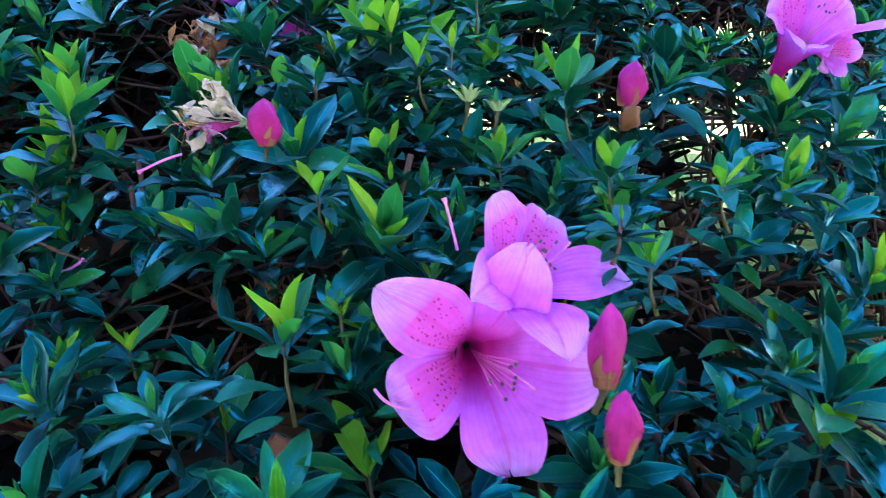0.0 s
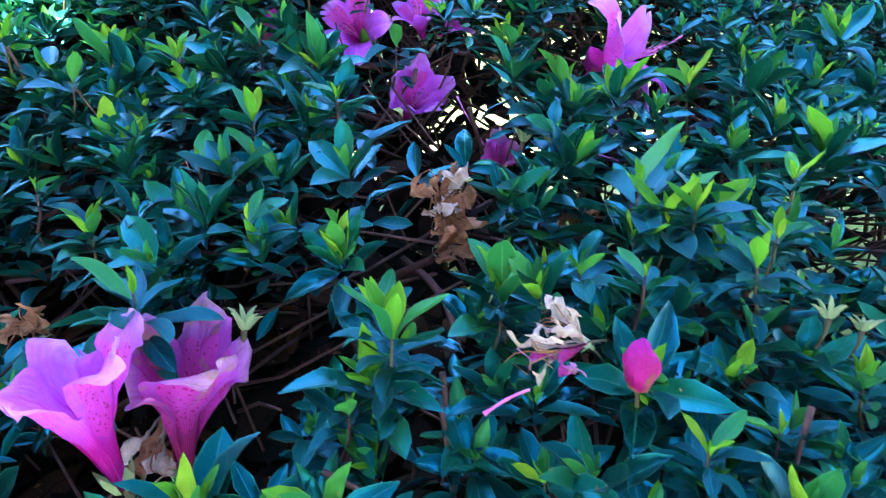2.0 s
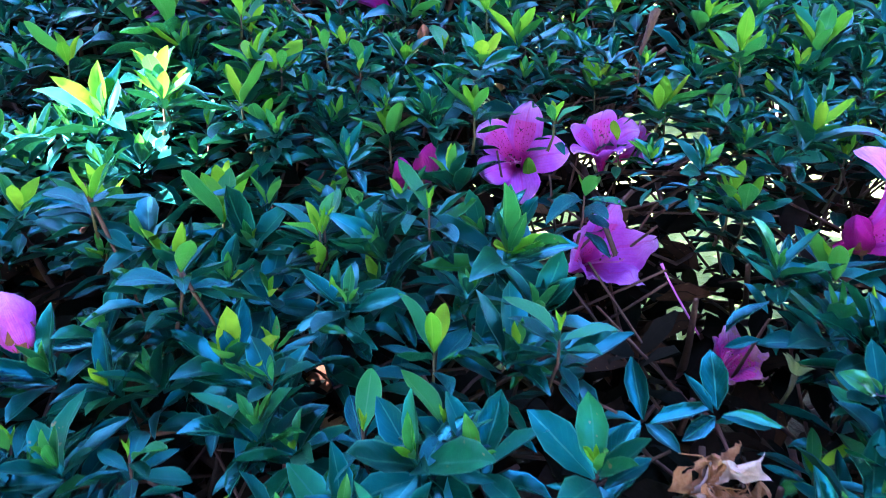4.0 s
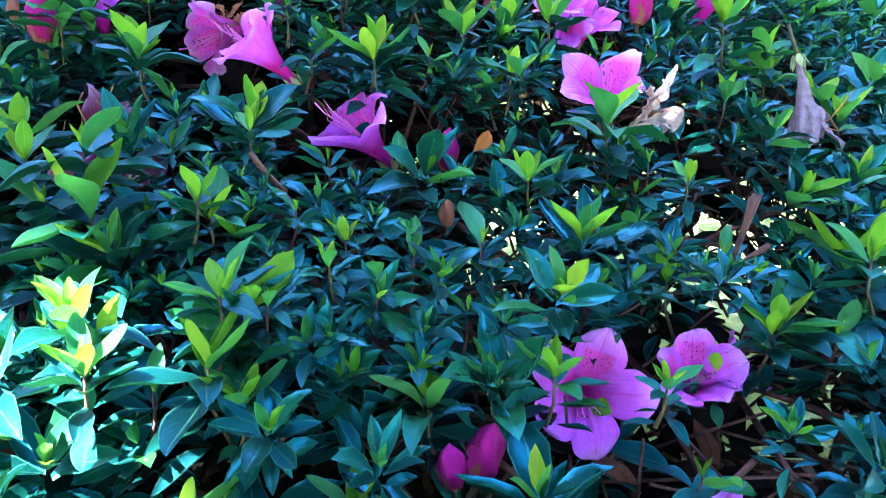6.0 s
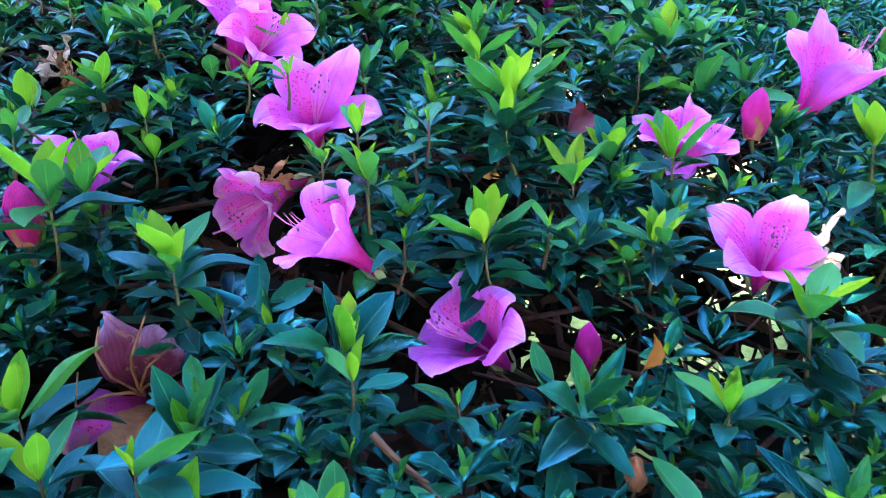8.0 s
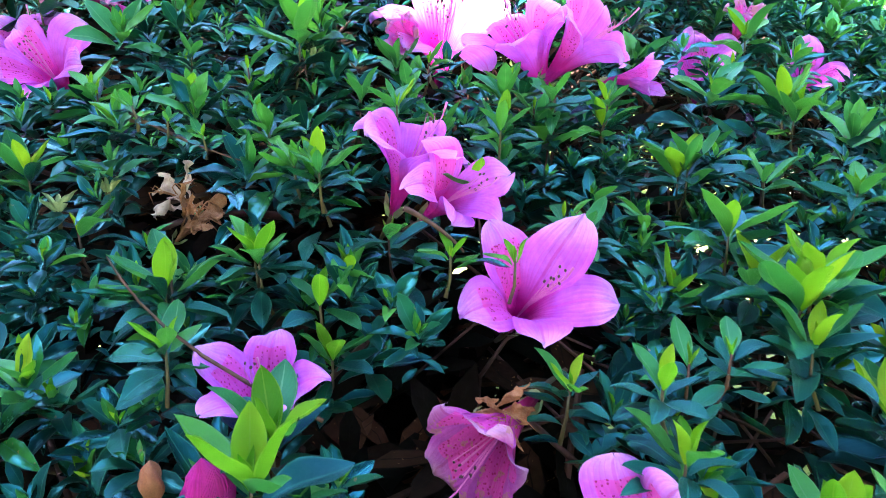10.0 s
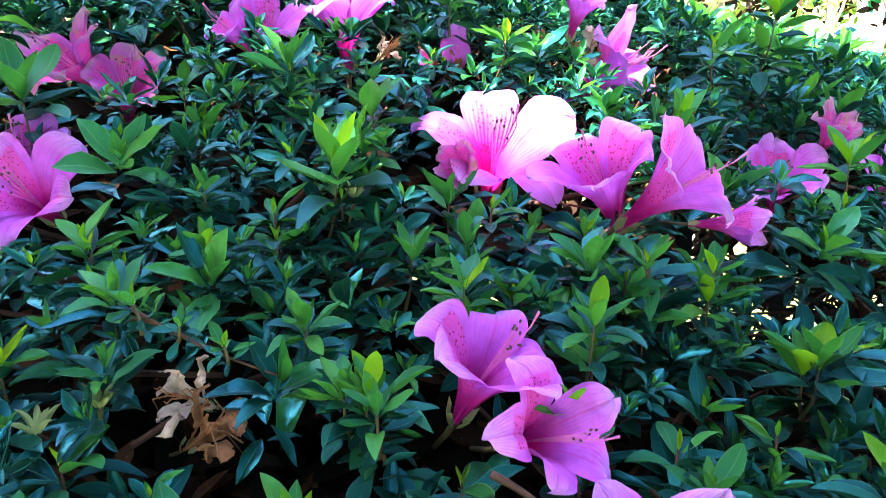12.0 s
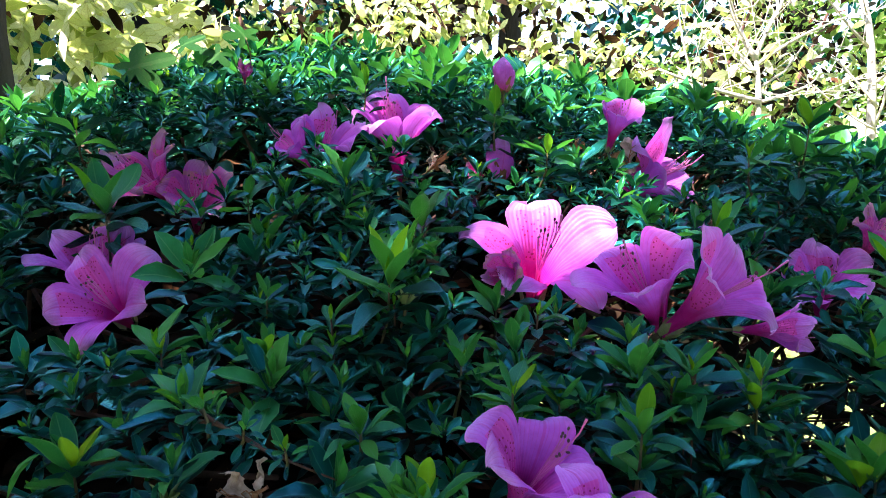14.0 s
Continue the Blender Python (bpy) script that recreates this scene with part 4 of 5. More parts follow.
shoot(-0.046, 0.006, 0.644, 0.01, 0.09, 1.00, 0.0181, 0, 6)
shoot(0.024, 0.017, 0.651, 0.01, 0.09, 1.00, 0.0202, 0, 6)
shoot(0.136, 0.207, 0.716, 0.01, 0.09, 1.00, 0.0236, 2, 5)
shoot(0.185, -0.030, 0.616, 0.01, 0.09, 1.00, 0.0212, 0, 6)
shoot(0.259, 0.119, 0.661, 0.01, 0.09, 1.00, 0.0269, 1, 6)
shoot(-0.119, 0.200, 0.759, -0.01, 0.08, 1.00, 0.0337, 1, 5)
shoot(-0.081, 0.213, 0.755, -0.01, 0.08, 1.00, 0.0216, 2, 5)
shoot(-0.062, 0.165, 0.744, -0.01, 0.08, 1.00, 0.0220, 2, 5)
shoot(-0.106, 0.159, 0.737, -0.01, 0.08, 1.00, 0.0219, 4, 5)
shoot(-0.094, 0.139, 0.731, -0.01, 0.08, 1.00, 0.0184, 5, 5)
shoot(-0.063, 0.120, 0.691, -0.01, 0.08, 1.00, 0.0234, 2, 6)
shoot(-0.018, 0.137, 0.684, -0.01, 0.08, 1.00, 0.0203, 3, 5)
shoot(0.108, 0.256, 0.722, -0.01, 0.08, 1.00, 0.0202, 2, 6)
shoot(-0.005, 0.083, 0.691, -0.01, 0.08, 1.00, 0.0266, 0, 6)
shoot(0.033, 0.094, 0.696, -0.01, 0.08, 1.00, 0.0230, 0, 7)
shoot(-0.103, 0.097, 0.691, -0.01, 0.08, 1.00, 0.0245, 4, 5)
shoot(0.171, 0.217, 0.742, -0.01, 0.08, 1.00, 0.0241, 1, 5)
shoot(0.132, 0.204, 0.716, -0.01, 0.08, 1.00, 0.0172, 3, 5)
shoot(0.159, 0.159, 0.684, -0.01, 0.08, 1.00, 0.0222, 1, 6)
shoot(-0.175, 0.253, 0.777, -0.01, 0.08, 1.00, 0.0290, 3, 4)
shoot(0.017, 0.199, 0.725, -0.01, 0.08, 1.00, 0.0216, 0, 6)
shoot(0.042, 0.252, 0.762, -0.01, 0.08, 1.00, 0.0219, 3, 4)
shoot(0.151, 0.333, 0.787, -0.01, 0.08, 1.00, 0.0200, 2, 5)
shoot(-0.051, 0.145, 0.718, -0.01, 0.08, 1.00, 0.0175, 4, 5)
shoot(0.003, 0.166, 0.710, -0.01, 0.08, 1.00, 0.0196, 2, 5)
shoot(0.044, 0.159, 0.722, -0.01, 0.08, 1.00, 0.0186, 2, 4)
shoot(0.080, 0.160, 0.718, -0.01, 0.08, 1.00, 0.0127, 3, 3)
shoot(0.113, 0.203, 0.700, -0.01, 0.08, 1.00, 0.0140, 1, 4)
shoot(-0.082, 0.153, 0.716, -0.01, 0.08, 1.00, 0.0179, 0, 6)
shoot(0.001, 0.112, 0.691, -0.01, 0.08, 1.00, 0.0204, 0, 5)
shoot(0.095, 0.158, 0.685, -0.01, 0.08, 1.00, 0.0245, 0, 3)
shoot(0.157, 0.204, 0.715, -0.01, 0.08, 1.00, 0.0205, 0, 6)
shoot(-0.015, 0.189, 0.742, -0.01, 0.08, 1.00, 0.0151, 0, 6)
shoot(-0.031, 0.184, 0.748, -0.01, 0.08, 1.00, 0.0137, 1, 6)
shoot(-0.004, 0.212, 0.741, -0.01, 0.08, 1.00, 0.0187, 0, 6)
shoot(-0.048, 0.167, 0.741, -0.01, 0.08, 1.00, 0.0141, 0, 6)
shoot(0.186, 0.204, 0.701, -0.01, 0.08, 1.00, 0.0231, 0, 6)
shoot(0.210, 0.329, 0.777, -0.01, 0.08, 1.00, 0.0244, 3, 4)
shoot(0.027, 0.308, 0.792, -0.01, 0.08, 1.00, 0.0176, 1, 5)
shoot(-0.136, 0.289, 0.808, -0.00, 0.07, 1.00, 0.0253, 5, 5)
shoot(-0.029, 0.303, 0.807, -0.00, 0.07, 1.00, 0.0265, 3, 5)
shoot(0.013, 0.341, 0.818, -0.00, 0.07, 1.00, 0.0256, 4, 5)
shoot(0.059, 0.351, 0.824, -0.00, 0.07, 1.00, 0.0256, 3, 4)
shoot(0.077, 0.270, 0.784, -0.00, 0.07, 1.00, 0.0278, 2, 4)
shoot(0.037, 0.310, 0.799, -0.00, 0.07, 1.00, 0.0208, 2, 6)
shoot(0.185, 0.367, 0.796, -0.00, 0.07, 1.00, 0.0259, 3, 5)
shoot(0.203, 0.338, 0.785, -0.00, 0.07, 1.00, 0.0257, 2, 6)
shoot(-0.181, 0.309, 0.830, -0.00, 0.07, 1.00, 0.0301, 3, 4)
shoot(-0.157, 0.227, 0.773, -0.00, 0.07, 1.00, 0.0203, 1, 5)
shoot(0.153, 0.356, 0.824, -0.00, 0.07, 1.00, 0.0245, 3, 5)
shoot(-0.076, 0.254, 0.781, -0.00, 0.07, 1.00, 0.0155, 1, 7)
shoot(-0.044, 0.257, 0.768, -0.00, 0.07, 1.00, 0.0159, 0, 6)
shoot(-0.013, 0.265, 0.763, -0.00, 0.07, 1.00, 0.0188, 0, 6)
shoot(0.022, 0.220, 0.744, -0.00, 0.07, 1.00, 0.0225, 0, 5)
shoot(-0.030, 0.212, 0.747, -0.00, 0.07, 1.00, 0.0119, 1, 6)
shoot(-0.123, 0.292, 0.788, -0.00, 0.07, 1.00, 0.0200, 0, 6)
shoot(0.090, 0.260, 0.755, -0.00, 0.07, 1.00, 0.0163, 0, 6)
shoot(0.113, 0.262, 0.760, -0.00, 0.07, 1.00, 0.0139, 1, 6)
shoot(0.126, 0.243, 0.733, -0.00, 0.07, 1.00, 0.0180, 0, 6)
shoot(-0.058, 0.300, 0.809, -0.00, 0.07, 1.00, 0.0175, 0, 6)
shoot(-0.010, 0.362, 0.849, 0.02, 0.05, 1.00, 0.0285, 5, 5)
shoot(0.085, 0.432, 0.868, 0.02, 0.05, 1.00, 0.0251, 4, 5)
shoot(0.181, 0.364, 0.808, 0.02, 0.05, 1.00, 0.0210, 2, 5)
shoot(-0.073, 0.214, 0.747, 0.02, 0.05, 1.00, 0.0182, 2, 5)
shoot(-0.192, 0.396, 0.860, 0.02, 0.05, 1.00, 0.0206, 3, 5)
shoot(-0.052, 0.350, 0.836, 0.02, 0.05, 1.00, 0.0188, 0, 6)
shoot(-0.172, 0.428, 0.885, 0.02, 0.05, 1.00, 0.0206, 2, 5)
shoot(-0.095, 0.456, 0.881, 0.02, 0.05, 1.00, 0.0193, 3, 4)
shoot(0.098, 0.274, 0.765, 0.02, 0.05, 1.00, 0.0173, 0, 6)
shoot(-0.050, 0.220, 0.756, 0.02, 0.05, 1.00, 0.0152, 0, 6)
shoot(0.085, 0.259, 0.750, 0.02, 0.05, 1.00, 0.0166, 0, 6)
shoot(-0.128, 0.218, 0.779, 0.02, 0.05, 1.00, 0.0299, 0, 6)
shoot(-0.143, 0.211, 0.757, 0.02, 0.05, 1.00, 0.0299, 0, 6)
shoot(-0.084, 0.210, 0.763, 0.02, 0.05, 1.00, 0.0173, 1, 6)
shoot(-0.214, 0.357, 0.846, 0.02, 0.05, 1.00, 0.0168, 2, 5)
shoot(-0.211, 0.301, 0.802, 0.02, 0.05, 1.00, 0.0231, 2, 6)
shoot(-0.070, 0.309, 0.831, 0.02, 0.05, 1.00, 0.0185, 3, 5)
shoot(-0.016, 0.382, 0.850, 0.02, 0.05, 1.00, 0.0244, 2, 5)
shoot(-0.000, 0.372, 0.855, 0.02, 0.05, 1.00, 0.0246, 3, 5)
shoot(-0.015, 0.457, 0.873, 0.02, 0.05, 1.00, 0.0229, 3, 5)
shoot(0.054, 0.487, 0.892, 0.02, 0.05, 1.00, 0.0222, 3, 5)
shoot(0.059, 0.439, 0.868, 0.02, 0.05, 1.00, 0.0221, 2, 5)
shoot(-0.014, 0.347, 0.843, 0.02, 0.05, 1.00, 0.0206, 2, 5)
shoot(-0.174, 0.423, 0.885, 0.02, 0.05, 1.00, 0.0162, 3, 5)
shoot(-0.090, 0.483, 0.884, 0.02, 0.05, 1.00, 0.0195, 3, 4)
shoot(-0.180, 0.335, 0.826, 0.02, 0.05, 1.00, 0.0251, 4, 4)
shoot(-0.166, 0.375, 0.831, 0.02, 0.05, 1.00, 0.0191, 2, 5)
shoot(-0.223, 0.396, 0.853, 0.02, 0.05, 1.00, 0.0245, 0, 7)
shoot(0.084, 0.434, 0.870, 0.02, 0.05, 1.00, 0.0224, 2, 5)
shoot(0.106, 0.434, 0.869, 0.02, 0.05, 1.00, 0.0206, 2, 5)
shoot(-0.090, 0.350, 0.830, 0.02, 0.05, 1.00, 0.0171, 2, 4)
shoot(-0.140, 0.302, 0.806, 0.02, 0.05, 1.00, 0.0174, 4, 6)
shoot(-0.029, 0.306, 0.809, 0.02, 0.05, 1.00, 0.0218, 1, 5)
shoot(0.042, 0.311, 0.800, 0.02, 0.05, 1.00, 0.0191, 2, 4)
shoot(-0.073, 0.321, 0.846, 0.02, 0.05, 1.00, 0.0136, 1, 6)
shoot(-0.046, 0.337, 0.846, 0.02, 0.05, 1.00, 0.0166, 0, 5)
shoot(-0.172, 0.322, 0.817, 0.02, 0.05, 1.00, 0.0148, 0, 6)
shoot(-0.003, 0.312, 0.808, 0.02, 0.05, 1.00, 0.0150, 0, 6)
shoot(0.067, 0.419, 0.853, 0.02, 0.05, 1.00, 0.0211, 0, 6)
shoot(-0.141, 0.465, 0.905, 0.02, 0.05, 1.00, 0.0167, 2, 5)
shoot(-0.268, 0.430, 0.863, 0.02, 0.05, 1.00, 0.0230, 0, 5)
shoot(-0.224, 0.391, 0.852, -0.00, 0.08, 1.00, 0.0250, 1, 6)
shoot(-0.194, 0.399, 0.859, -0.00, 0.08, 1.00, 0.0158, 5, 5)
shoot(-0.171, 0.415, 0.887, -0.00, 0.08, 1.00, 0.0147, 3, 5)
shoot(-0.181, 0.424, 0.888, -0.00, 0.08, 1.00, 0.0152, 3, 5)
shoot(-0.158, 0.497, 0.905, -0.00, 0.08, 1.00, 0.0198, 3, 5)
shoot(-0.134, 0.515, 0.905, -0.00, 0.08, 1.00, 0.0223, 1, 5)
shoot(-0.189, 0.530, 0.932, -0.00, 0.08, 1.00, 0.0310, 3, 5)
shoot(-0.097, 0.453, 0.896, -0.00, 0.08, 1.00, 0.0190, 3, 4)
shoot(-0.013, 0.452, 0.877, -0.00, 0.08, 1.00, 0.0239, 3, 5)
shoot(-0.020, 0.396, 0.864, -0.00, 0.08, 1.00, 0.0239, 2, 5)
shoot(-0.073, 0.405, 0.862, -0.00, 0.08, 1.00, 0.0166, 3, 5)
shoot(-0.146, 0.415, 0.861, -0.00, 0.08, 1.00, 0.0246, 0, 6)
shoot(-0.260, 0.592, 0.940, -0.00, 0.08, 1.00, 0.0216, 3, 5)
shoot(0.064, 0.564, 0.930, -0.00, 0.08, 1.00, 0.0266, 3, 5)
shoot(-0.195, 0.455, 0.896, -0.00, 0.08, 1.00, 0.0144, 2, 3)
shoot(-0.286, 0.507, 0.910, -0.00, 0.08, 1.00, 0.0206, 0, 7)
shoot(-0.239, 0.505, 0.907, -0.00, 0.08, 1.00, 0.0162, 3, 5)
shoot(-0.212, 0.509, 0.909, -0.00, 0.08, 1.00, 0.0189, 0, 6)
shoot(-0.170, 0.383, 0.848, -0.00, 0.08, 1.00, 0.0191, 2, 4)
shoot(-0.075, 0.425, 0.864, -0.00, 0.08, 1.00, 0.0156, 0, 6)
shoot(-0.037, 0.433, 0.862, -0.00, 0.08, 1.00, 0.0164, 0, 6)
shoot(-0.124, 0.390, 0.861, -0.00, 0.08, 1.00, 0.0132, 1, 4)
shoot(0.052, 0.493, 0.900, -0.00, 0.08, 1.00, 0.0248, 3, 4)
shoot(-0.042, 0.481, 0.904, -0.00, 0.08, 1.00, 0.0161, 2, 5)
shoot(0.022, 0.450, 0.871, -0.00, 0.08, 1.00, 0.0198, 1, 5)
shoot(-0.111, 0.427, 0.877, -0.00, 0.08, 1.00, 0.0161, 2, 0)
shoot(-0.104, 0.374, 0.864, -0.00, 0.08, 1.00, 0.0138, 1, 0)
shoot(-0.347, 0.601, 0.956, -0.00, -0.01, 1.00, 0.0344, 4, 5)
shoot(-0.281, 0.643, 0.958, -0.00, -0.01, 1.00, 0.0200, 2, 6)
shoot(-0.246, 0.537, 0.924, -0.00, -0.01, 1.00, 0.0152, 1, 7)
shoot(-0.175, 0.588, 0.950, -0.00, -0.01, 1.00, 0.0269, 4, 5)
shoot(-0.140, 0.539, 0.917, -0.00, -0.01, 1.00, 0.0213, 3, 5)
shoot(-0.119, 0.488, 0.891, -0.00, -0.01, 1.00, 0.0183, 3, 5)
shoot(-0.067, 0.486, 0.905, -0.00, -0.01, 1.00, 0.0195, 3, 5)
shoot(-0.023, 0.572, 0.946, -0.00, -0.01, 1.00, 0.0249, 3, 5)
shoot(0.072, 0.667, 1.001, -0.00, -0.01, 1.00, 0.0260, 3, 4)
shoot(-0.085, 0.511, 0.910, -0.00, -0.01, 1.00, 0.0143, 3, 5)
shoot(-0.045, 0.477, 0.894, -0.00, -0.01, 1.00, 0.0197, 3, 5)
shoot(-0.300, 0.463, 0.879, -0.00, -0.01, 1.00, 0.0237, 4, 5)
shoot(-0.282, 0.503, 0.908, -0.00, -0.01, 1.00, 0.0218, 0, 7)
shoot(-0.214, 0.513, 0.900, -0.00, -0.01, 1.00, 0.0172, 0, 7)
shoot(-0.195, 0.454, 0.896, -0.00, -0.01, 1.00, 0.0168, 2, 3)
shoot(-0.130, 0.666, 1.010, -0.00, -0.01, 1.00, 0.0220, 3, 4)
shoot(-0.214, 0.700, 1.029, -0.00, -0.01, 1.00, 0.0216, 2, 5)
shoot(-0.264, 0.598, 0.949, -0.00, -0.01, 1.00, 0.0173, 0, 6)
shoot(-0.214, 0.519, 0.918, -0.00, -0.01, 1.00, 0.0173, 0, 6)
shoot(-0.187, 0.528, 0.922, -0.00, -0.01, 1.00, 0.0168, 0, 6)
shoot(-0.077, 0.481, 0.901, -0.00, -0.01, 1.00, 0.0167, 0, 6)
shoot(-0.124, 0.517, 0.920, -0.00, -0.01, 1.00, 0.0163, 0, 6)
shoot(0.068, 0.668, 0.980, -0.00, -0.01, 1.00, 0.0282, 0, 6)
shoot(0.026, 0.649, 0.982, -0.00, -0.01, 1.00, 0.0268, 0, 6)
shoot(-0.378, 0.639, 0.999, -0.00, -0.01, 1.00, 0.0247, 0, 6)
shoot(0.119, 0.695, 0.948, -0.00, -0.01, 1.00, 0.0267, 3, 5)
shoot(-0.101, 0.636, 0.986, -0.00, -0.01, 1.00, 0.0191, 2, 5)
hedge_twig([(-0.249, 0.451, 0.907), (-0.233, 0.446, 0.898), (-0.216, 0.442, 0.892), (-0.199, 0.439, 0.887)], 0.0006)
shoot(-0.246, 0.447, 0.909, -0.30, 0.02, 0.95, 0.0090, 2, 3)
shoot(-0.232, 0.443, 0.903, 0.15, -0.30, 0.94, 0.0080, 1, 3)
shoot(-0.218, 0.440, 0.897, -0.10, -0.25, 0.96, 0.0085, 2, 2)
hedge_twig([(-0.249, 0.450, 0.904), (-0.244, 0.450, 0.904), (-0.233, 0.447, 0.900), (-0.227, 0.445, 0.897)], 0.0007)
hedge_twig([(-0.140, 0.400, 0.878), (-0.131, 0.398, 0.874), (-0.123, 0.395, 0.868), (-0.119, 0.393, 0.863)], 0.0010)
hedge_twig([(-0.109, 0.417, 0.852), (-0.109, 0.420, 0.859), (-0.110, 0.423, 0.866), (-0.111, 0.426, 0.875)], 0.0007)
hedge_twig([(-0.069, 0.233, 0.775), (-0.063, 0.231, 0.768), (-0.057, 0.229, 0.762), (-0.050, 0.227, 0.756)], 0.0009)
hedge_twig([(0.132, 0.236, 0.763), (0.129, 0.233, 0.754), (0.126, 0.230, 0.747), (0.122, 0.226, 0.737)], 0.0016)
hedge_twig([(0.137, 0.229, 0.744), (0.132, 0.228, 0.741), (0.128, 0.227, 0.738), (0.122, 0.226, 0.737)], 0.0011)
hedge_twig([(0.135, -0.063, 0.596), (0.137, -0.068, 0.584), (0.137, -0.073, 0.572), (0.134, -0.078, 0.560)], 0.0010)
hedge_twig([(0.247, -0.087, 0.599), (0.243, -0.092, 0.587), (0.240, -0.097, 0.577), (0.237, -0.101, 0.569)], 0.0009)
hedge_twig([(-0.097, 0.079, 0.709), (-0.088, 0.074, 0.694), (-0.079, 0.069, 0.676), (-0.072, 0.064, 0.660)], 0.0008)
hedge_twig([(-0.051, 0.058, 0.685), (-0.046, 0.056, 0.677), (-0.040, 0.054, 0.669), (-0.035, 0.052, 0.662)], 0.0008)
hedge_twig([(0.135, -0.073, 0.589), (0.137, -0.077, 0.579), (0.137, -0.081, 0.569), (0.140, -0.086, 0.556)], 0.0010)
hedge_twig([(0.260, -0.063, 0.582), (0.256, -0.068, 0.572), (0.250, -0.072, 0.562), (0.244, -0.077, 0.552)], 0.0009)
hedge_twig([(0.101, -0.102, 0.586), (0.113, -0.104, 0.580), (0.123, -0.105, 0.575), (0.131, -0.105, 0.572)], 0.0009)
hedge_twig([(-0.066, 0.487, 0.908), (-0.067, 0.485, 0.895), (-0.067, 0.482, 0.880), (-0.068, 0.479, 0.864)], 0.0007)
hedge_twig([(-0.063, 0.536, 0.915), (-0.064, 0.535, 0.910), (-0.063, 0.534, 0.905), (-0.063, 0.534, 0.900)], 0.0007)
hedge_twig([(-0.041, 0.255, 0.761), (-0.041, 0.253, 0.755), (-0.043, 0.250, 0.748), (-0.044, 0.248, 0.742)], 0.0010)
hedge_twig([(-0.070, 0.233, 0.777), (-0.065, 0.231, 0.771), (-0.060, 0.229, 0.767), (-0.055, 0.228, 0.763)], 0.0009)
hedge_twig([(-0.167, 0.348, 0.825), (-0.214, 0.357, 0.847), (-0.224, 0.363, 0.862), (-0.231, 0.367, 0.874)], 0.0006)
hedge_twig([(0.130, 0.235, 0.762), (0.128, 0.231, 0.751), (0.123, 0.228, 0.741), (0.121, 0.224, 0.732)], 0.0014)
hedge_twig([(-0.065, 0.495, 0.910), (-0.066, 0.491, 0.899), (-0.068, 0.487, 0.885), (-0.070, 0.483, 0.873)], 0.0007)



FACE = Vector((0.0, -0.85, 0.52)).normalized()     # the side the hedge shows


def clear(p, reach):
    """Whether a grown shoot keeps off the flowers and the placed shoots."""
    for c, axis, size in BLOSSOMS:
        d = p - c
        if d.length < size * 0.5 + reach:
            return False
        along = d.dot(FACE)
        if 0 < along < 0.10 and (d - FACE * along).length < size * 0.42 + reach:
            return False
    for c, size in SHOOTS:
        d = p - c
        if d.length < size * 0.40 + reach * 0.3:
            return False
        along = d.dot(FACE)
        if 0 < along < 0.05 and (d - FACE * along).length < size * 0.25 + reach * 0.4:
            return False
    return True


def thinned(x, y):
    """How bare the hedge is: gaps towards its open end."""
    bare = max(0.0, min(1.0, (x - 0.26) / 0.22)) * max(0.0, min(1.0, (0.36 - y) / 0.2))
    return 0.48 * bare


def greener(y):
    """Share of this year's leaves: more towards the sunny back."""
    return max(0.0, min(1.0, (y - 0.22) / 0.30))


def hollow(x, y):
    """How open the inside is: light from the lawn behind comes through under the leafy top."""
    k = max(0.0, min(1.0, (x + 0.10 + 0.10 * (y - 0.3)) / 0.24))
    return k * k * (3 - 2 * k) * (1 - 0.18 * max(0.0, min(1.0, (y - 0.30) / 0.15))) * (1 - 0.40 * max(0.0, min(1.0, (0.27 - y) / 0.10)))


grow = random.Random(5)


def layer(depth, step, x0, x1, y0, y1, size_lo, size_hi, young_share, keep_clear=True, into=None, few=False, green=0.15):
    i = 0
    y = y0
    while y < y1:
        x = x0 + (step / 2 if i % 2 else 0)
        while x < x1:
            px, py = x + grow.uniform(-.42, .42) * step, y + grow.uniform(-.42, .42) * step
            x += step
            if grow.random() < thinned(px, py) * (1.0 if depth < 0.08 else 1.2) or (depth < 0.03 and noise.noise((px * 13, py * 13, depth * 30)) < (-0.27 if py < 0.36 else -0.42)):
                continue
            if depth >= 0.05 and into is DEEP and grow.random() < hollow(px, py) * (0.38 if depth < 0.06 else 0.70 if depth < 0.1 else 0.93):
                continue
            h = top(px, py)
            dzx, dzy = (top(px + .01, py) - h) / .01, (top(px, py + .01) - h) / .01
            normal = Vector((-dzx, -dzy, 1)).normalized()
            p = Vector((px, py, h)) + normal * (0.018 * noise.noise((px * 14, py * 14, 3)) + grow.uniform(-.008, .006) - depth)
            size = grow.uniform(size_lo, size_hi)
            if keep_clear and not clear(p, 0.010):
                continue
            axis = (Vector((0, 0, 0.8)) + normal * 0.5 + Vector((grow.uniform(-.45, .45), grow.uniform(-.45, .35), grow.uniform(-.1, .2)))).normalized()
            young = grow.randint(2, 4) if grow.random() < young_share else 0
            m = turned(p, axis, grow.uniform(0, 6.28))
            (LEAVES if into is None else into).extend((k, s, m @ q) for k, s, q in whorl(grow, size, young, False, few, 0.28 if py < 0.25 else 0.5 if py < 0.42 else 0.15, 0.0 if few else green * greener(py)))
        y += step * 0.87
        i += 1


DEEP, BACK = [], []      # old leaves deep inside, coloured dark as shade; leaves far back
layer(-0.008, 0.062, -0.60, 0.50, -0.35, 0.92, 0.020, 0.031, 0.55, green=0.8)        # rosettes that stand out
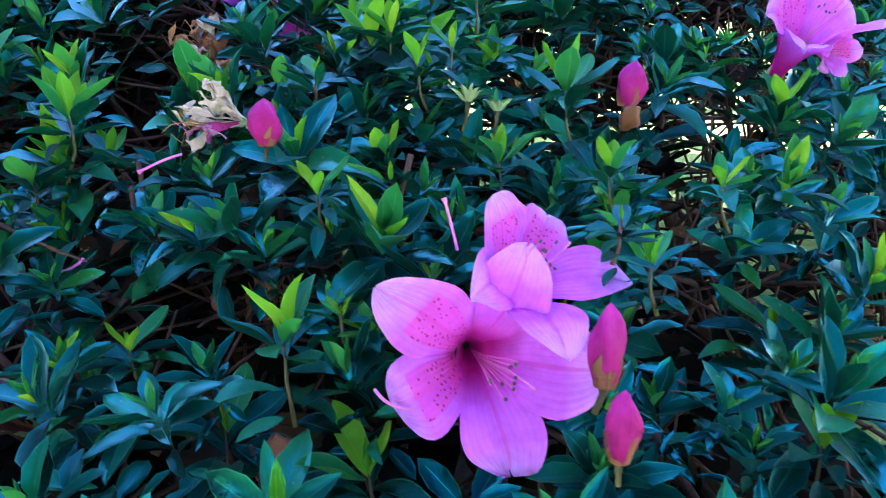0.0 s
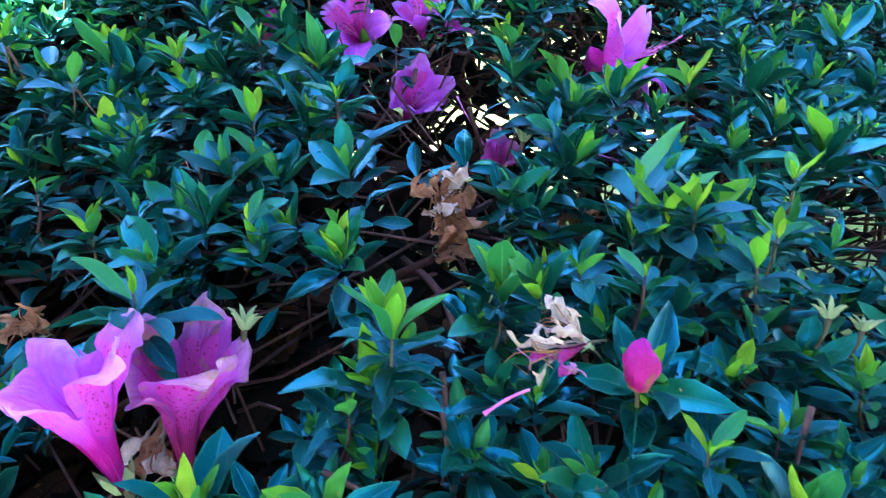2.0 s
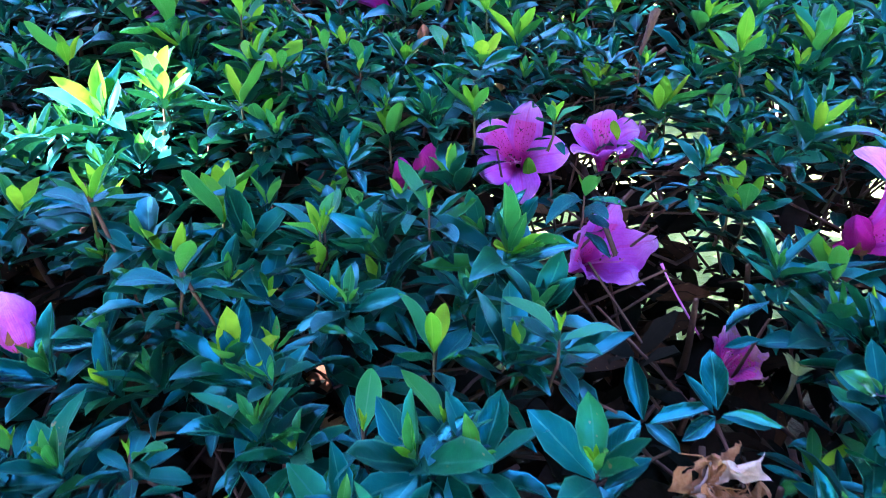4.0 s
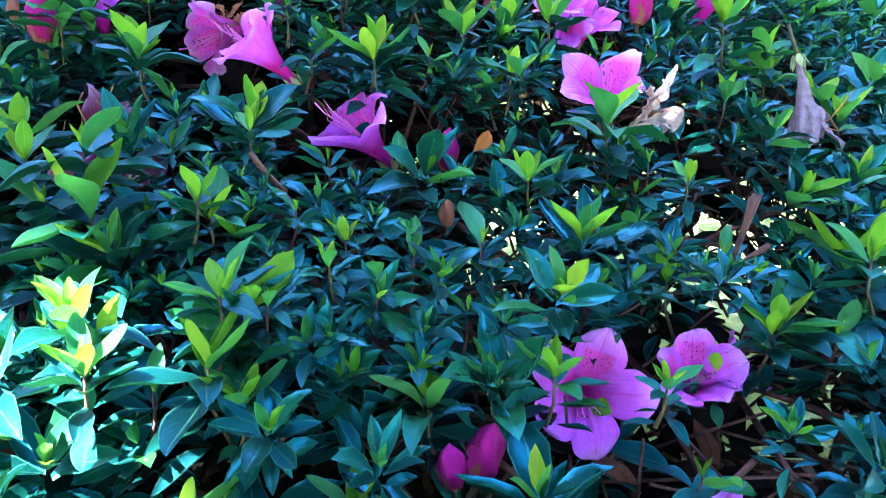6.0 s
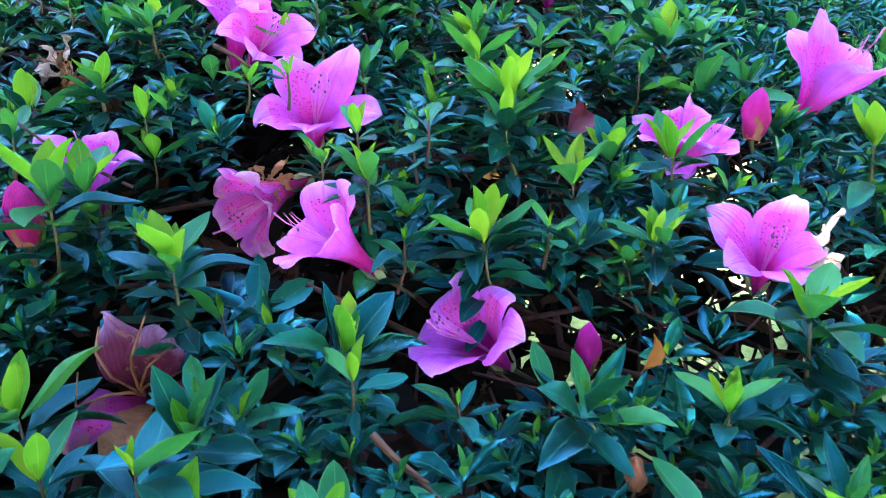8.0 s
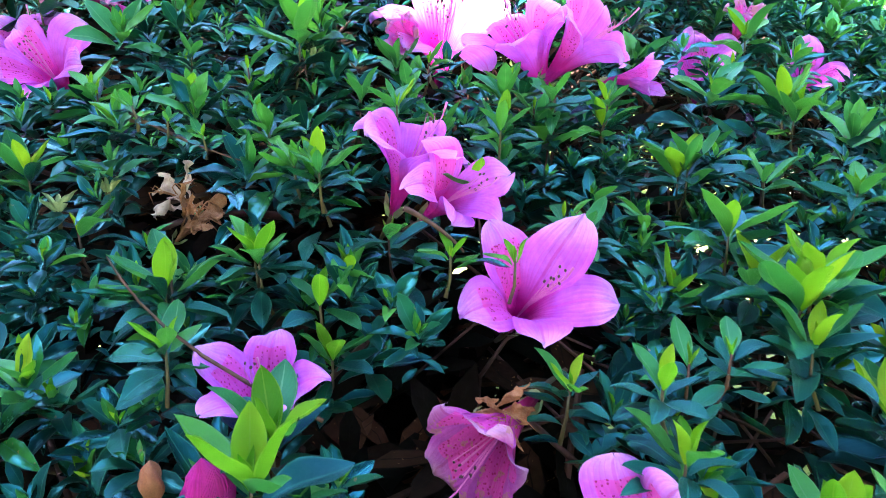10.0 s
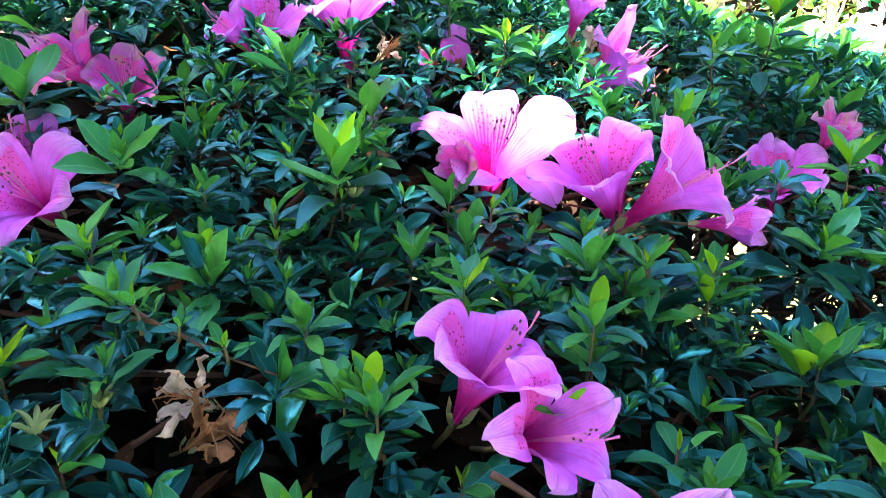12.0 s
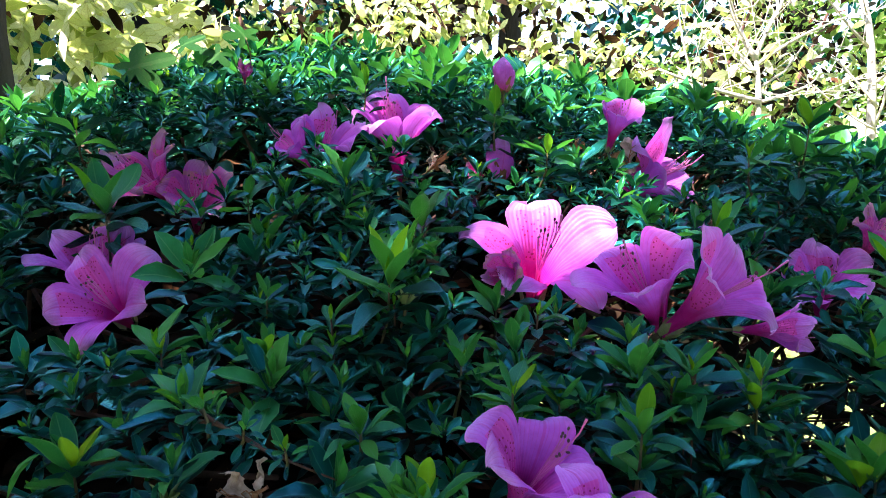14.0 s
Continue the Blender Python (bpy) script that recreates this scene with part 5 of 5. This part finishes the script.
layer(0.0, 0.0235, -0.60, 0.50, -0.40, 0.16, 0.016, 0.027, 0.08)                     # the carpet of small leaves
layer(0.0, 0.0172, -0.62, 0.50, 0.16, 0.92, 0.0095, 0.018, 0.07)
for side in ((-0.85, -0.61), (0.50, 0.72)):
    layer(0.0, 0.028, *side, -0.40, 0.92, 0.016, 0.028, 0.10)
layer(0.026, 0.039, -0.90, 0.74, -0.42, 0.92, 0.018, 0.028, 0.0, True, None, True)
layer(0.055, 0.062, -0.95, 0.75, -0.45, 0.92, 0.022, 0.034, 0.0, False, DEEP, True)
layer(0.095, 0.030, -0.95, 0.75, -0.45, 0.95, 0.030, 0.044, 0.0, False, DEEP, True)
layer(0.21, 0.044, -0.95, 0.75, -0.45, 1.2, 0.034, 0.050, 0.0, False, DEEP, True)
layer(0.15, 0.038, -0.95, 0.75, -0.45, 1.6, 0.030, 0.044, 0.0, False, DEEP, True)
layer(0.0, 0.034, -1.6, 1.3, 0.92, 1.75, 0.020, 0.036, 0.85, False, BACK, True)
for side in ((-1.6, -0.85, -0.45), (0.73, 1.3, 0.5)):
    for d in (0.0, 0.06, 0.12):
        layer(d, 0.045, side[0], side[1], side[2], 0.92, 0.028, 0.044, 0.15, False, BACK, True)
for d in (0.05, 0.10):
    layer(d, 0.042, -1.6, 1.3, 0.80, 1.75, 0.030, 0.044, 0.0, False, BACK, True)
# Filler whorls of the same dark leaves, added against bright ground showing through.
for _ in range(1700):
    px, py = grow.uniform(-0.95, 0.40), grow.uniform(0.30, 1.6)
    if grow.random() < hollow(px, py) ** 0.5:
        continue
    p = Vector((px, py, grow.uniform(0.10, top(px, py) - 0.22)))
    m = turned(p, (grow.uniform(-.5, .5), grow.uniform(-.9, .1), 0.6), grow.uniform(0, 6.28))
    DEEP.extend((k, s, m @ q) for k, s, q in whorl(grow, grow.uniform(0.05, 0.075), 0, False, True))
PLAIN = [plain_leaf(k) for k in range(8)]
part("inner_foliage", joined("inner_foliage", [q for q in DEEP if q[0] == "mature"], "mature", PLAIN, SHADED_LEAF), hedge, "browned inner leaves, coloured darker to stand for deep shade")["kind"] = "stuff"
part("back_foliage", joined("back_foliage", BACK, "mature", PLAIN), hedge, "dark green leaves along the back")["kind"] = "stuff"
part("sunlit_foliage", joined("sunlit_foliage", BACK, "young", PLAIN), hedge, "sunlit young leaves along the back")["kind"] = "stuff"
part("foliage", joined("foliage", LEAVES, "mature"), hedge, "glossy dark green azalea leaves")["kind"] = "stuff"
part("fresh_foliage", joined("fresh_foliage", LEAVES, "fresh"), hedge, "fresh green leaves at the shoot tips")["kind"] = "stuff"
part("fresh_back_foliage", joined("fresh_back_foliage", BACK, "fresh", PLAIN), hedge, "fresh green leaves along the back")["kind"] = "stuff"
part("young_foliage", joined("young_foliage", LEAVES, "young"), hedge, "lime green young azalea leaves")["kind"] = "stuff"


def twig_mesh(count, x0, x1, y0, y1, thick=1.0, seed=9):
    vs, fs = [], []
    r = random.Random(seed)
    for _ in range(count):
        x, y = r.uniform(x0, x1), r.uniform(y0, y1)
        h = top(x, y) - 0.03
        bx, by = x + r.uniform(-.16, .16), y + r.uniform(0.0, .25)
        b = Vector((bx, by, top(bx, by) - r.uniform(0.10, 0.30)))
        e = Vector((x, y, h))
        mid = (b + e) / 2 + Vector((r.uniform(-.04, .04), r.uniform(-.04, .04), r.uniform(-.03, .02)))
        v, f = tube([bez(t, b, mid, mid, e) for t in (0, .3, .6, 1)], [0.0028 * thick, 0.0022 * thick, 0.0018 * thick, 0.0012 * thick], 5)
        o = len(vs)
        vs += v
        fs += [tuple(k + o for k in q) for q in f]
    return link_mesh("twigs", vs, fs, TWIG)


part("twig", twig_mesh(800, -0.9, 0.75, -0.4, 1.0), hedge, "thin brown twigs inside the hedge")["kind"] = "stuff"
part("twig", twig_mesh(1500, -0.1, 0.80, -0.3, 0.9, 0.5, 10), hedge, "fine dry twigs inside the hedge")["kind"] = "stuff"
stem_r = random.Random(21)
for k in range(14):
    bx, by = -0.8 + k * 0.115, stem_r.uniform(0.35, 0.8)
    ex, ey = bx + stem_r.uniform(-.2, .2), stem_r.uniform(-0.1, 0.7)
    e = Vector((ex, ey, top(ex, ey) - 0.10))
    v, f = tube([bez(t, (bx, by, -0.02), (bx, by, 0.3), (ex, ey + 0.1, 0.4), e) for t in (0, .2, .4, .6, .8, 1)], [0.018, 0.015, 0.012, 0.009, 0.006, 0.003], 7)
    part("branch", link_mesh("branch", v, f, TWIG), hedge)


# ---- the shade tree beside the hedge, its unseen crown added to block the sun ----
def leafy_mass(name, mat, centers, count, size, seed, holes=()):
    """A crown of many single leaves round the given centres (place, radii)."""
    r = random.Random(seed)
    lv, lf, lu = plain_leaf(3)
    v0, f0, u0 = np.array([tuple(v) for v in lv]), lf, lu
    vs, fs, us = [], [], []
    for n in range(count):
        c, rad = centers[n % len(centers)]
        d = Vector((r.gauss(0, 1), r.gauss(0, 1), r.gauss(0, 1))).normalized() * (r.random() ** 0.4)
        p = Vector(c) + Vector((d.x * rad[0], d.y * rad[1], d.z * rad[2]))
        m = turned(p, (r.uniform(-1, 1), r.uniform(-1, 1), r.uniform(0.1, 1)), r.uniform(0, 6.28), size * r.uniform(0.6, 1.2))
        if any((e - SUN_WAY * e.dot(SUN_WAY)).length < w + size * 0.22 for h, w in holes for e in [m @ Vector((s, 0, 0)) - h for s in (0, 0.35, 0.7, 1)]):
            continue
        mm = np.array(m)
        o = len(vs) * len(v0)
        vs.append(v0 @ mm[:3, :3].T + mm[:3, 3])
        fs += [tuple(k + o for k in q) for q in f0]
        us += u0
    return link_mesh(name, np.concatenate(vs), fs, mat, uvs=us)


shade_tree = thing("shade_tree", Matrix.Translation((-1.15, 1.62, 0)), "shade tree with rough dark trunk beside the hedge", "tree")
to_local = Matrix.Translation((1.15, -1.62, 0))


def local(verts):
    return [to_local @ Vector(v) for v in verts]


v, f = tube([(-1.15, 1.62, -0.1), (-1.12, 1.62, 0.5), (-1.13, 1.62, 1.2), (-1.08, 1.64, 2.0), (-0.95, 1.7, 2.7), (-0.6, 1.8, 3.3)], [0.17, 0.13, 0.115, 0.11, 0.10, 0.07], 14)
part("trunk", link_mesh("trunk", local(v), f, BARK), shade_tree, "rough dark bark")
CANOPY = []
cr = random.Random(77)
for k in range(7):
    e = Vector((-2.6 + 0.42 * k, cr.uniform(-1.2, 0.6) if k not in (2, 3) else 0.5, 3.4 + cr.uniform(-.2, .3)))
    v, f = tube([bez(t, (-0.95, 1.7, 2.7), (-1.0, 1.2, 3.2), (e.x, e.y + 0.5, e.z - 0.1), e) for t in (0, .25, .5, .75, 1)], [0.06, 0.045, 0.03, 0.02, 0.008], 8)
    part("limb", link_mesh("limb", local(v), f, BARK), shade_tree)
# Unseen crown clumps, added where they hold the sun off the hedge.
for a in range(9):
    for b in range(8):
        CANOPY.append((to_local @ Vector((-2.75 + a * 0.33, -1.75 + b * 0.222, 3.3 + cr.uniform(-.15, .2))), (0.30, 0.30, 0.16)))
# Extra clumps on the sun's path that stop stray flecks.
for p in ((-0.082, 0.247, 0.78), (-0.036, 0.246, 0.752), (-0.07, 0.27, 0.772), (0.09, 0.312, 0.815), (0.142, 0.344, 0.803)):
    CANOPY += [(to_local @ (Vector(p) + SUN_WAY * 3.05), (0.10, 0.10, 0.12))] * 2
# Holes left along the sun's path so flecks fall on these spots.
GAPS = [(-0.100, 0.60, 0.975, 0.011), (0.122, 0.326, 0.787, 0.005), (-0.108, 0.165, 0.745, 0.009), (-0.106, 0.145, 0.725, 0.012)]
part("crown", leafy_mass("crown", LEAF, CANOPY, 17000, 0.15, 5, [(to_local @ Vector(g[:3]), g[3]) for g in GAPS]), shade_tree, "unseen leafy crown added to keep the sun off the hedge")

# ---- sunlit plants beyond ----
def shrub(x, y, height, spread_r, count, leaf, seed, mat, label, core=0.4):
    root = thing("background_shrub", Matrix.Translation((x, y, 0)), label, "shrub", "shrubs beyond the hedge")
    r = random.Random(seed)
    cs = []
    for k in range(44):
        a, rr = r.uniform(0, 6.28), spread_r * 1.15 * r.random() ** 0.6
        w = r.uniform(0.12, 0.26)
        cs.append(((rr * math.cos(a), rr * math.sin(a), height * r.uniform(0.2, 1.08)), (w, w, w * 0.7)))
    for k in range(5):
        c = cs[k][0]
        v, f = tube([bez(t, (0, 0, -0.05), (0, 0, height * .3), (c[0] * .6, c[1] * .6, c[2] * .7), c) for t in (0, .3, .6, 1)], [0.03, 0.022, 0.014, 0.006], 7)
        part("branch", link_mesh("branch", v, f, TWIG), root)
    # Dark core that paints the shade seen between the outer leaves.
    part("inner_leaves", leafy_mass("inner_leaves", SHADED_LEAF, [(c, (w[0] * 1.2, w[1] * 1.2, w[2] * 1.2)) for c, w in cs], int(count * core), leaf * 1.1, seed + 5), root, "dark core leaves painted as the shade inside")
    part("crown", leafy_mass("crown", mat, cs, count, leaf, seed + 1), root, "sunlit yellow-green leaves")
    return root


shrub(-2.0, 3.2, 1.9, 0.9, 6000, 0.12, 1, SUN_PALED, "sunlit broad-leaved shrub beyond the hedge", 0.08)
shrub(-0.8, 3.8, 1.9, 0.9, 2600, 0.075, 2, SUN_PALED, "sunlit yellow-green shrub beyond the hedge")
shrub(0.4, 3.4, 1.7, 0.8, 2600, 0.07, 3, SUN_PALED, "sunlit yellow-green shrub beyond the hedge")
shrub(1.9, 4.6, 2.3, 1.2, 3400, 0.07, 4, LUSH, "tall sunlit shrub beyond the hedge")
shrub(3.4, 4.0, 2.8, 1.3, 3000, 0.08, 6, LUSH, "tall sunlit shrub beyond the hedge")
shrub(1.1, 3.9, 1.7, 0.9, 3600, 0.07, 8, SUN_PALED, "sunlit yellow-green shrub beyond the hedge")
shrub(2.6, 3.3, 1.5, 1.0, 3200, 0.07, 9, LUSH, "sunlit green shrub beyond the hedge")
shrub(-0.2, 4.9, 2.4, 1.1, 3200, 0.09, 10, LUSH, "green shrub beyond the hedge")
shrub(-3.8, 4.4, 2.8, 1.3, 4200, 0.12, 7, SUN_PALED, "tall sunlit shrub beyond the hedge", 0.08)


# ---- trees added round the place against low sky light, and trees beyond ----
def far_tree(x, y, height, seed, mat=LEAF, leaf=0.50, count=1500, label="leafy tree added round the place to block low sky light"):
    root = thing("outer_tree", Matrix.Translation((x, y, 0)), label, "tree", "trees round the garden")
    r = random.Random(seed)
    v, f = tube([(0, 0, -0.1), (0.05, 0, height * .3), (0.1, 0.1, height * .7)], [0.2, 0.15, 0.08], 9)
    part("trunk", link_mesh("trunk", v, f, BARK), root)
    cs = [((r.uniform(-1.6, 1.6), r.uniform(-1.2, 1.2), height * r.uniform(0.15, 1.0)), (1.0, 1.0, 0.9)) for _ in range(20)]
    part("crown", leafy_mass("crown", mat, cs, count, leaf, seed + 3), root)


# Added ring that narrows the sky opening, lower where the sun comes in.
for k in range(15):
    a = radians(48 + k * (264 / 14.0))
    sunward = abs(math.degrees(a) - 245) < 40
    far_tree(6.5 * math.sin(a), 6.5 * math.cos(a) + 0.5, (4.4 if math.degrees(a) > 268 else 5.6 if sunward else 10.5) + (k * 7 % 5) * 0.4, 40 + k)


for k in range(7):
    a = radians((-42, -31, -18, -6, 5, 26, 44)[k])
    far_tree(9.0 * math.sin(a), 9.0 * math.cos(a), 7.0 + (k * 5 % 4) * 0.5, 80 + k, LEAF, 0.24, 3600, "sunlit leafy tree beyond the shrubs")


# ---- the pale bare sapling behind the hedge ----
def sapling(x, y):
    return thing("bare_sapling", Matrix.Translation((x, y, 0)), "pale bare sapling with many thin branches in the sun", "tree", "bare saplings")


def limb(root, name, rad, *points):
    """One pale stem or limb with its side twigs."""
    r = random.Random(int(points[3][0] * 999))
    pts = [Vector(p) - root.matrix_basis.translation for p in points]
    q = [bez(t / 7, *pts) for t in range(8)]
    v, f = tube(q, [rad * (1 - 0.08 * t) for t in range(8)], 8)
    ob = part(name, link_mesh(name, v, f, PALE_BARK), root)
    for j in range(5 if name == "limb" else 3):
        s0 = q[r.randint(1, 7)]
        e = s0 + Vector((r.uniform(-.28, .28), r.uniform(-.15, .15), r.uniform(-0.02, .30)))
        e2 = e + Vector((r.uniform(-.12, .12), r.uniform(-.1, .1), r.uniform(0, .16)))
        v, f = tube([s0, (s0 + e) / 2 + Vector((0.01, 0, -0.02)), e, e2], [rad * .30, rad * .24, rad * .18, 0.001], 5)
        part("twig", link_mesh("twig", v, f, PALE_BARK), ob)


tree = sapling(0.924, 2.446)
limb(tree, "trunk", 0.0160, (0.924, 2.446, -0.05), (0.924, 2.463, 1.074), (0.911, 2.476, 1.146), (0.899, 2.491, 1.229))
limb(tree, "limb", 0.0110, (0.899, 2.491, 1.229), (0.856, 2.503, 1.292), (0.829, 2.513, 1.347), (0.801, 2.536, 1.475))
limb(tree, "limb", 0.0080, (0.899, 2.491, 1.229), (0.921, 2.505, 1.311), (0.968, 2.514, 1.365), (1.005, 2.529, 1.457))
limb(tree, "limb", 0.0090, (0.911, 2.466, 1.092), (0.809, 2.473, 1.119), (0.698, 2.48, 1.146), (0.578, 2.491, 1.197))
limb(tree, "limb", 0.0060, (0.911, 2.479, 1.165), (0.865, 2.493, 1.238), (0.791, 2.504, 1.292), (0.745, 2.513, 1.338))
limb(tree, "limb", 0.0070, (0.902, 2.487, 1.21), (0.995, 2.499, 1.283), (1.088, 2.505, 1.329), (1.199, 2.509, 1.365))
limb(tree, "limb", 0.0060, (0.92, 2.466, 1.092), (1.013, 2.469, 1.119), (1.087, 2.471, 1.137), (1.106, 2.479, 1.183))
limb(tree, "limb", 0.0050, (0.698, 2.48, 1.146), (0.671, 2.493, 1.219), (0.653, 2.51, 1.311), (0.644, 2.526, 1.402))
limb(tree, "limb", 0.0060, (0.968, 2.514, 1.365), (0.977, 2.52, 1.402), (0.968, 2.527, 1.438), (0.962, 2.537, 1.493))
tree = sapling(1.545, 2.833)
limb(tree, "trunk", 0.0240, (1.545, 2.833, -0.05), (1.574, 2.863, 1.108), (1.557, 2.898, 1.302), (1.514, 2.933, 1.496))
limb(tree, "limb", 0.0100, (1.536, 2.917, 1.41), (1.503, 2.929, 1.475), (1.481, 2.941, 1.54), (1.471, 2.953, 1.604))
limb(tree, "limb", 0.0060, (1.567, 2.859, 1.087), (1.491, 2.876, 1.173), (1.426, 2.893, 1.259), (1.382, 2.897, 1.281))
limb(tree, "limb", 0.0050, (1.556, 2.844, 1.001), (1.469, 2.853, 1.044), (1.403, 2.862, 1.087), (1.316, 2.879, 1.173))



# ---- a lobed climber leaf or two over the hedge ----
def lobed_leaf(x, y, z, ax, ay, az, size, spin):
    verts, faces = [(0, 0, 0)], []
    n = 30
    for k in range(n):
        a = 2 * math.pi * k / n - math.pi
        rad = 0.20 + 0.40 * abs(math.cos(a * 2.5)) ** 1.3 + 0.08 * math.cos(a)
        rad *= 1 - 0.55 * max(0, -math.cos(a)) ** 6
        verts.append((rad * math.cos(a), rad * math.sin(a), 0.10 * math.sin(a * 2) * rad - 0.25 * rad * rad))
    faces = [(0, 1 + k, 1 + (k + 1) % n) for k in range(n)]
    uv = [(0.5 + v[0] * .8, 0.5 + v[1] * .8) for v in verts]
    root = thing("climber_leaf", turned((x, y, z), (ax, ay, az), spin, size), "dark green lobed climber leaf above the hedge", "leaf", "climber leaves")
    part("blade", link_mesh("blade", verts, faces, CLIMBER, uvs=uv), root)
    v, f = tube([(-0.1, 0, -0.01), (-0.5, 0.05, -0.3), (-0.8, 0.1, -1.4)], [0.02, 0.02, 0.025], 5)
    part("stalk", link_mesh("stalk", v, f, STEM), root)


lobed_leaf(-0.390, 0.756, 1.047, -0.02, -0.79, 0.62, 0.044, 0.5)
lobed_leaf(-0.315, 0.780, 1.073, 0.29, -0.71, 0.64, 0.026, 2.0)
lobed_leaf(-0.361, 0.779, 1.066, -0.22, -0.61, 0.76, 0.027, 1.0)
lobed_leaf(-0.338, 0.788, 1.060, 0.19, -0.73, 0.66, 0.025, 4.0)
lobed_leaf(-0.365, 0.752, 1.030, 0.10, -0.37, 0.92, 0.021, 3.0)
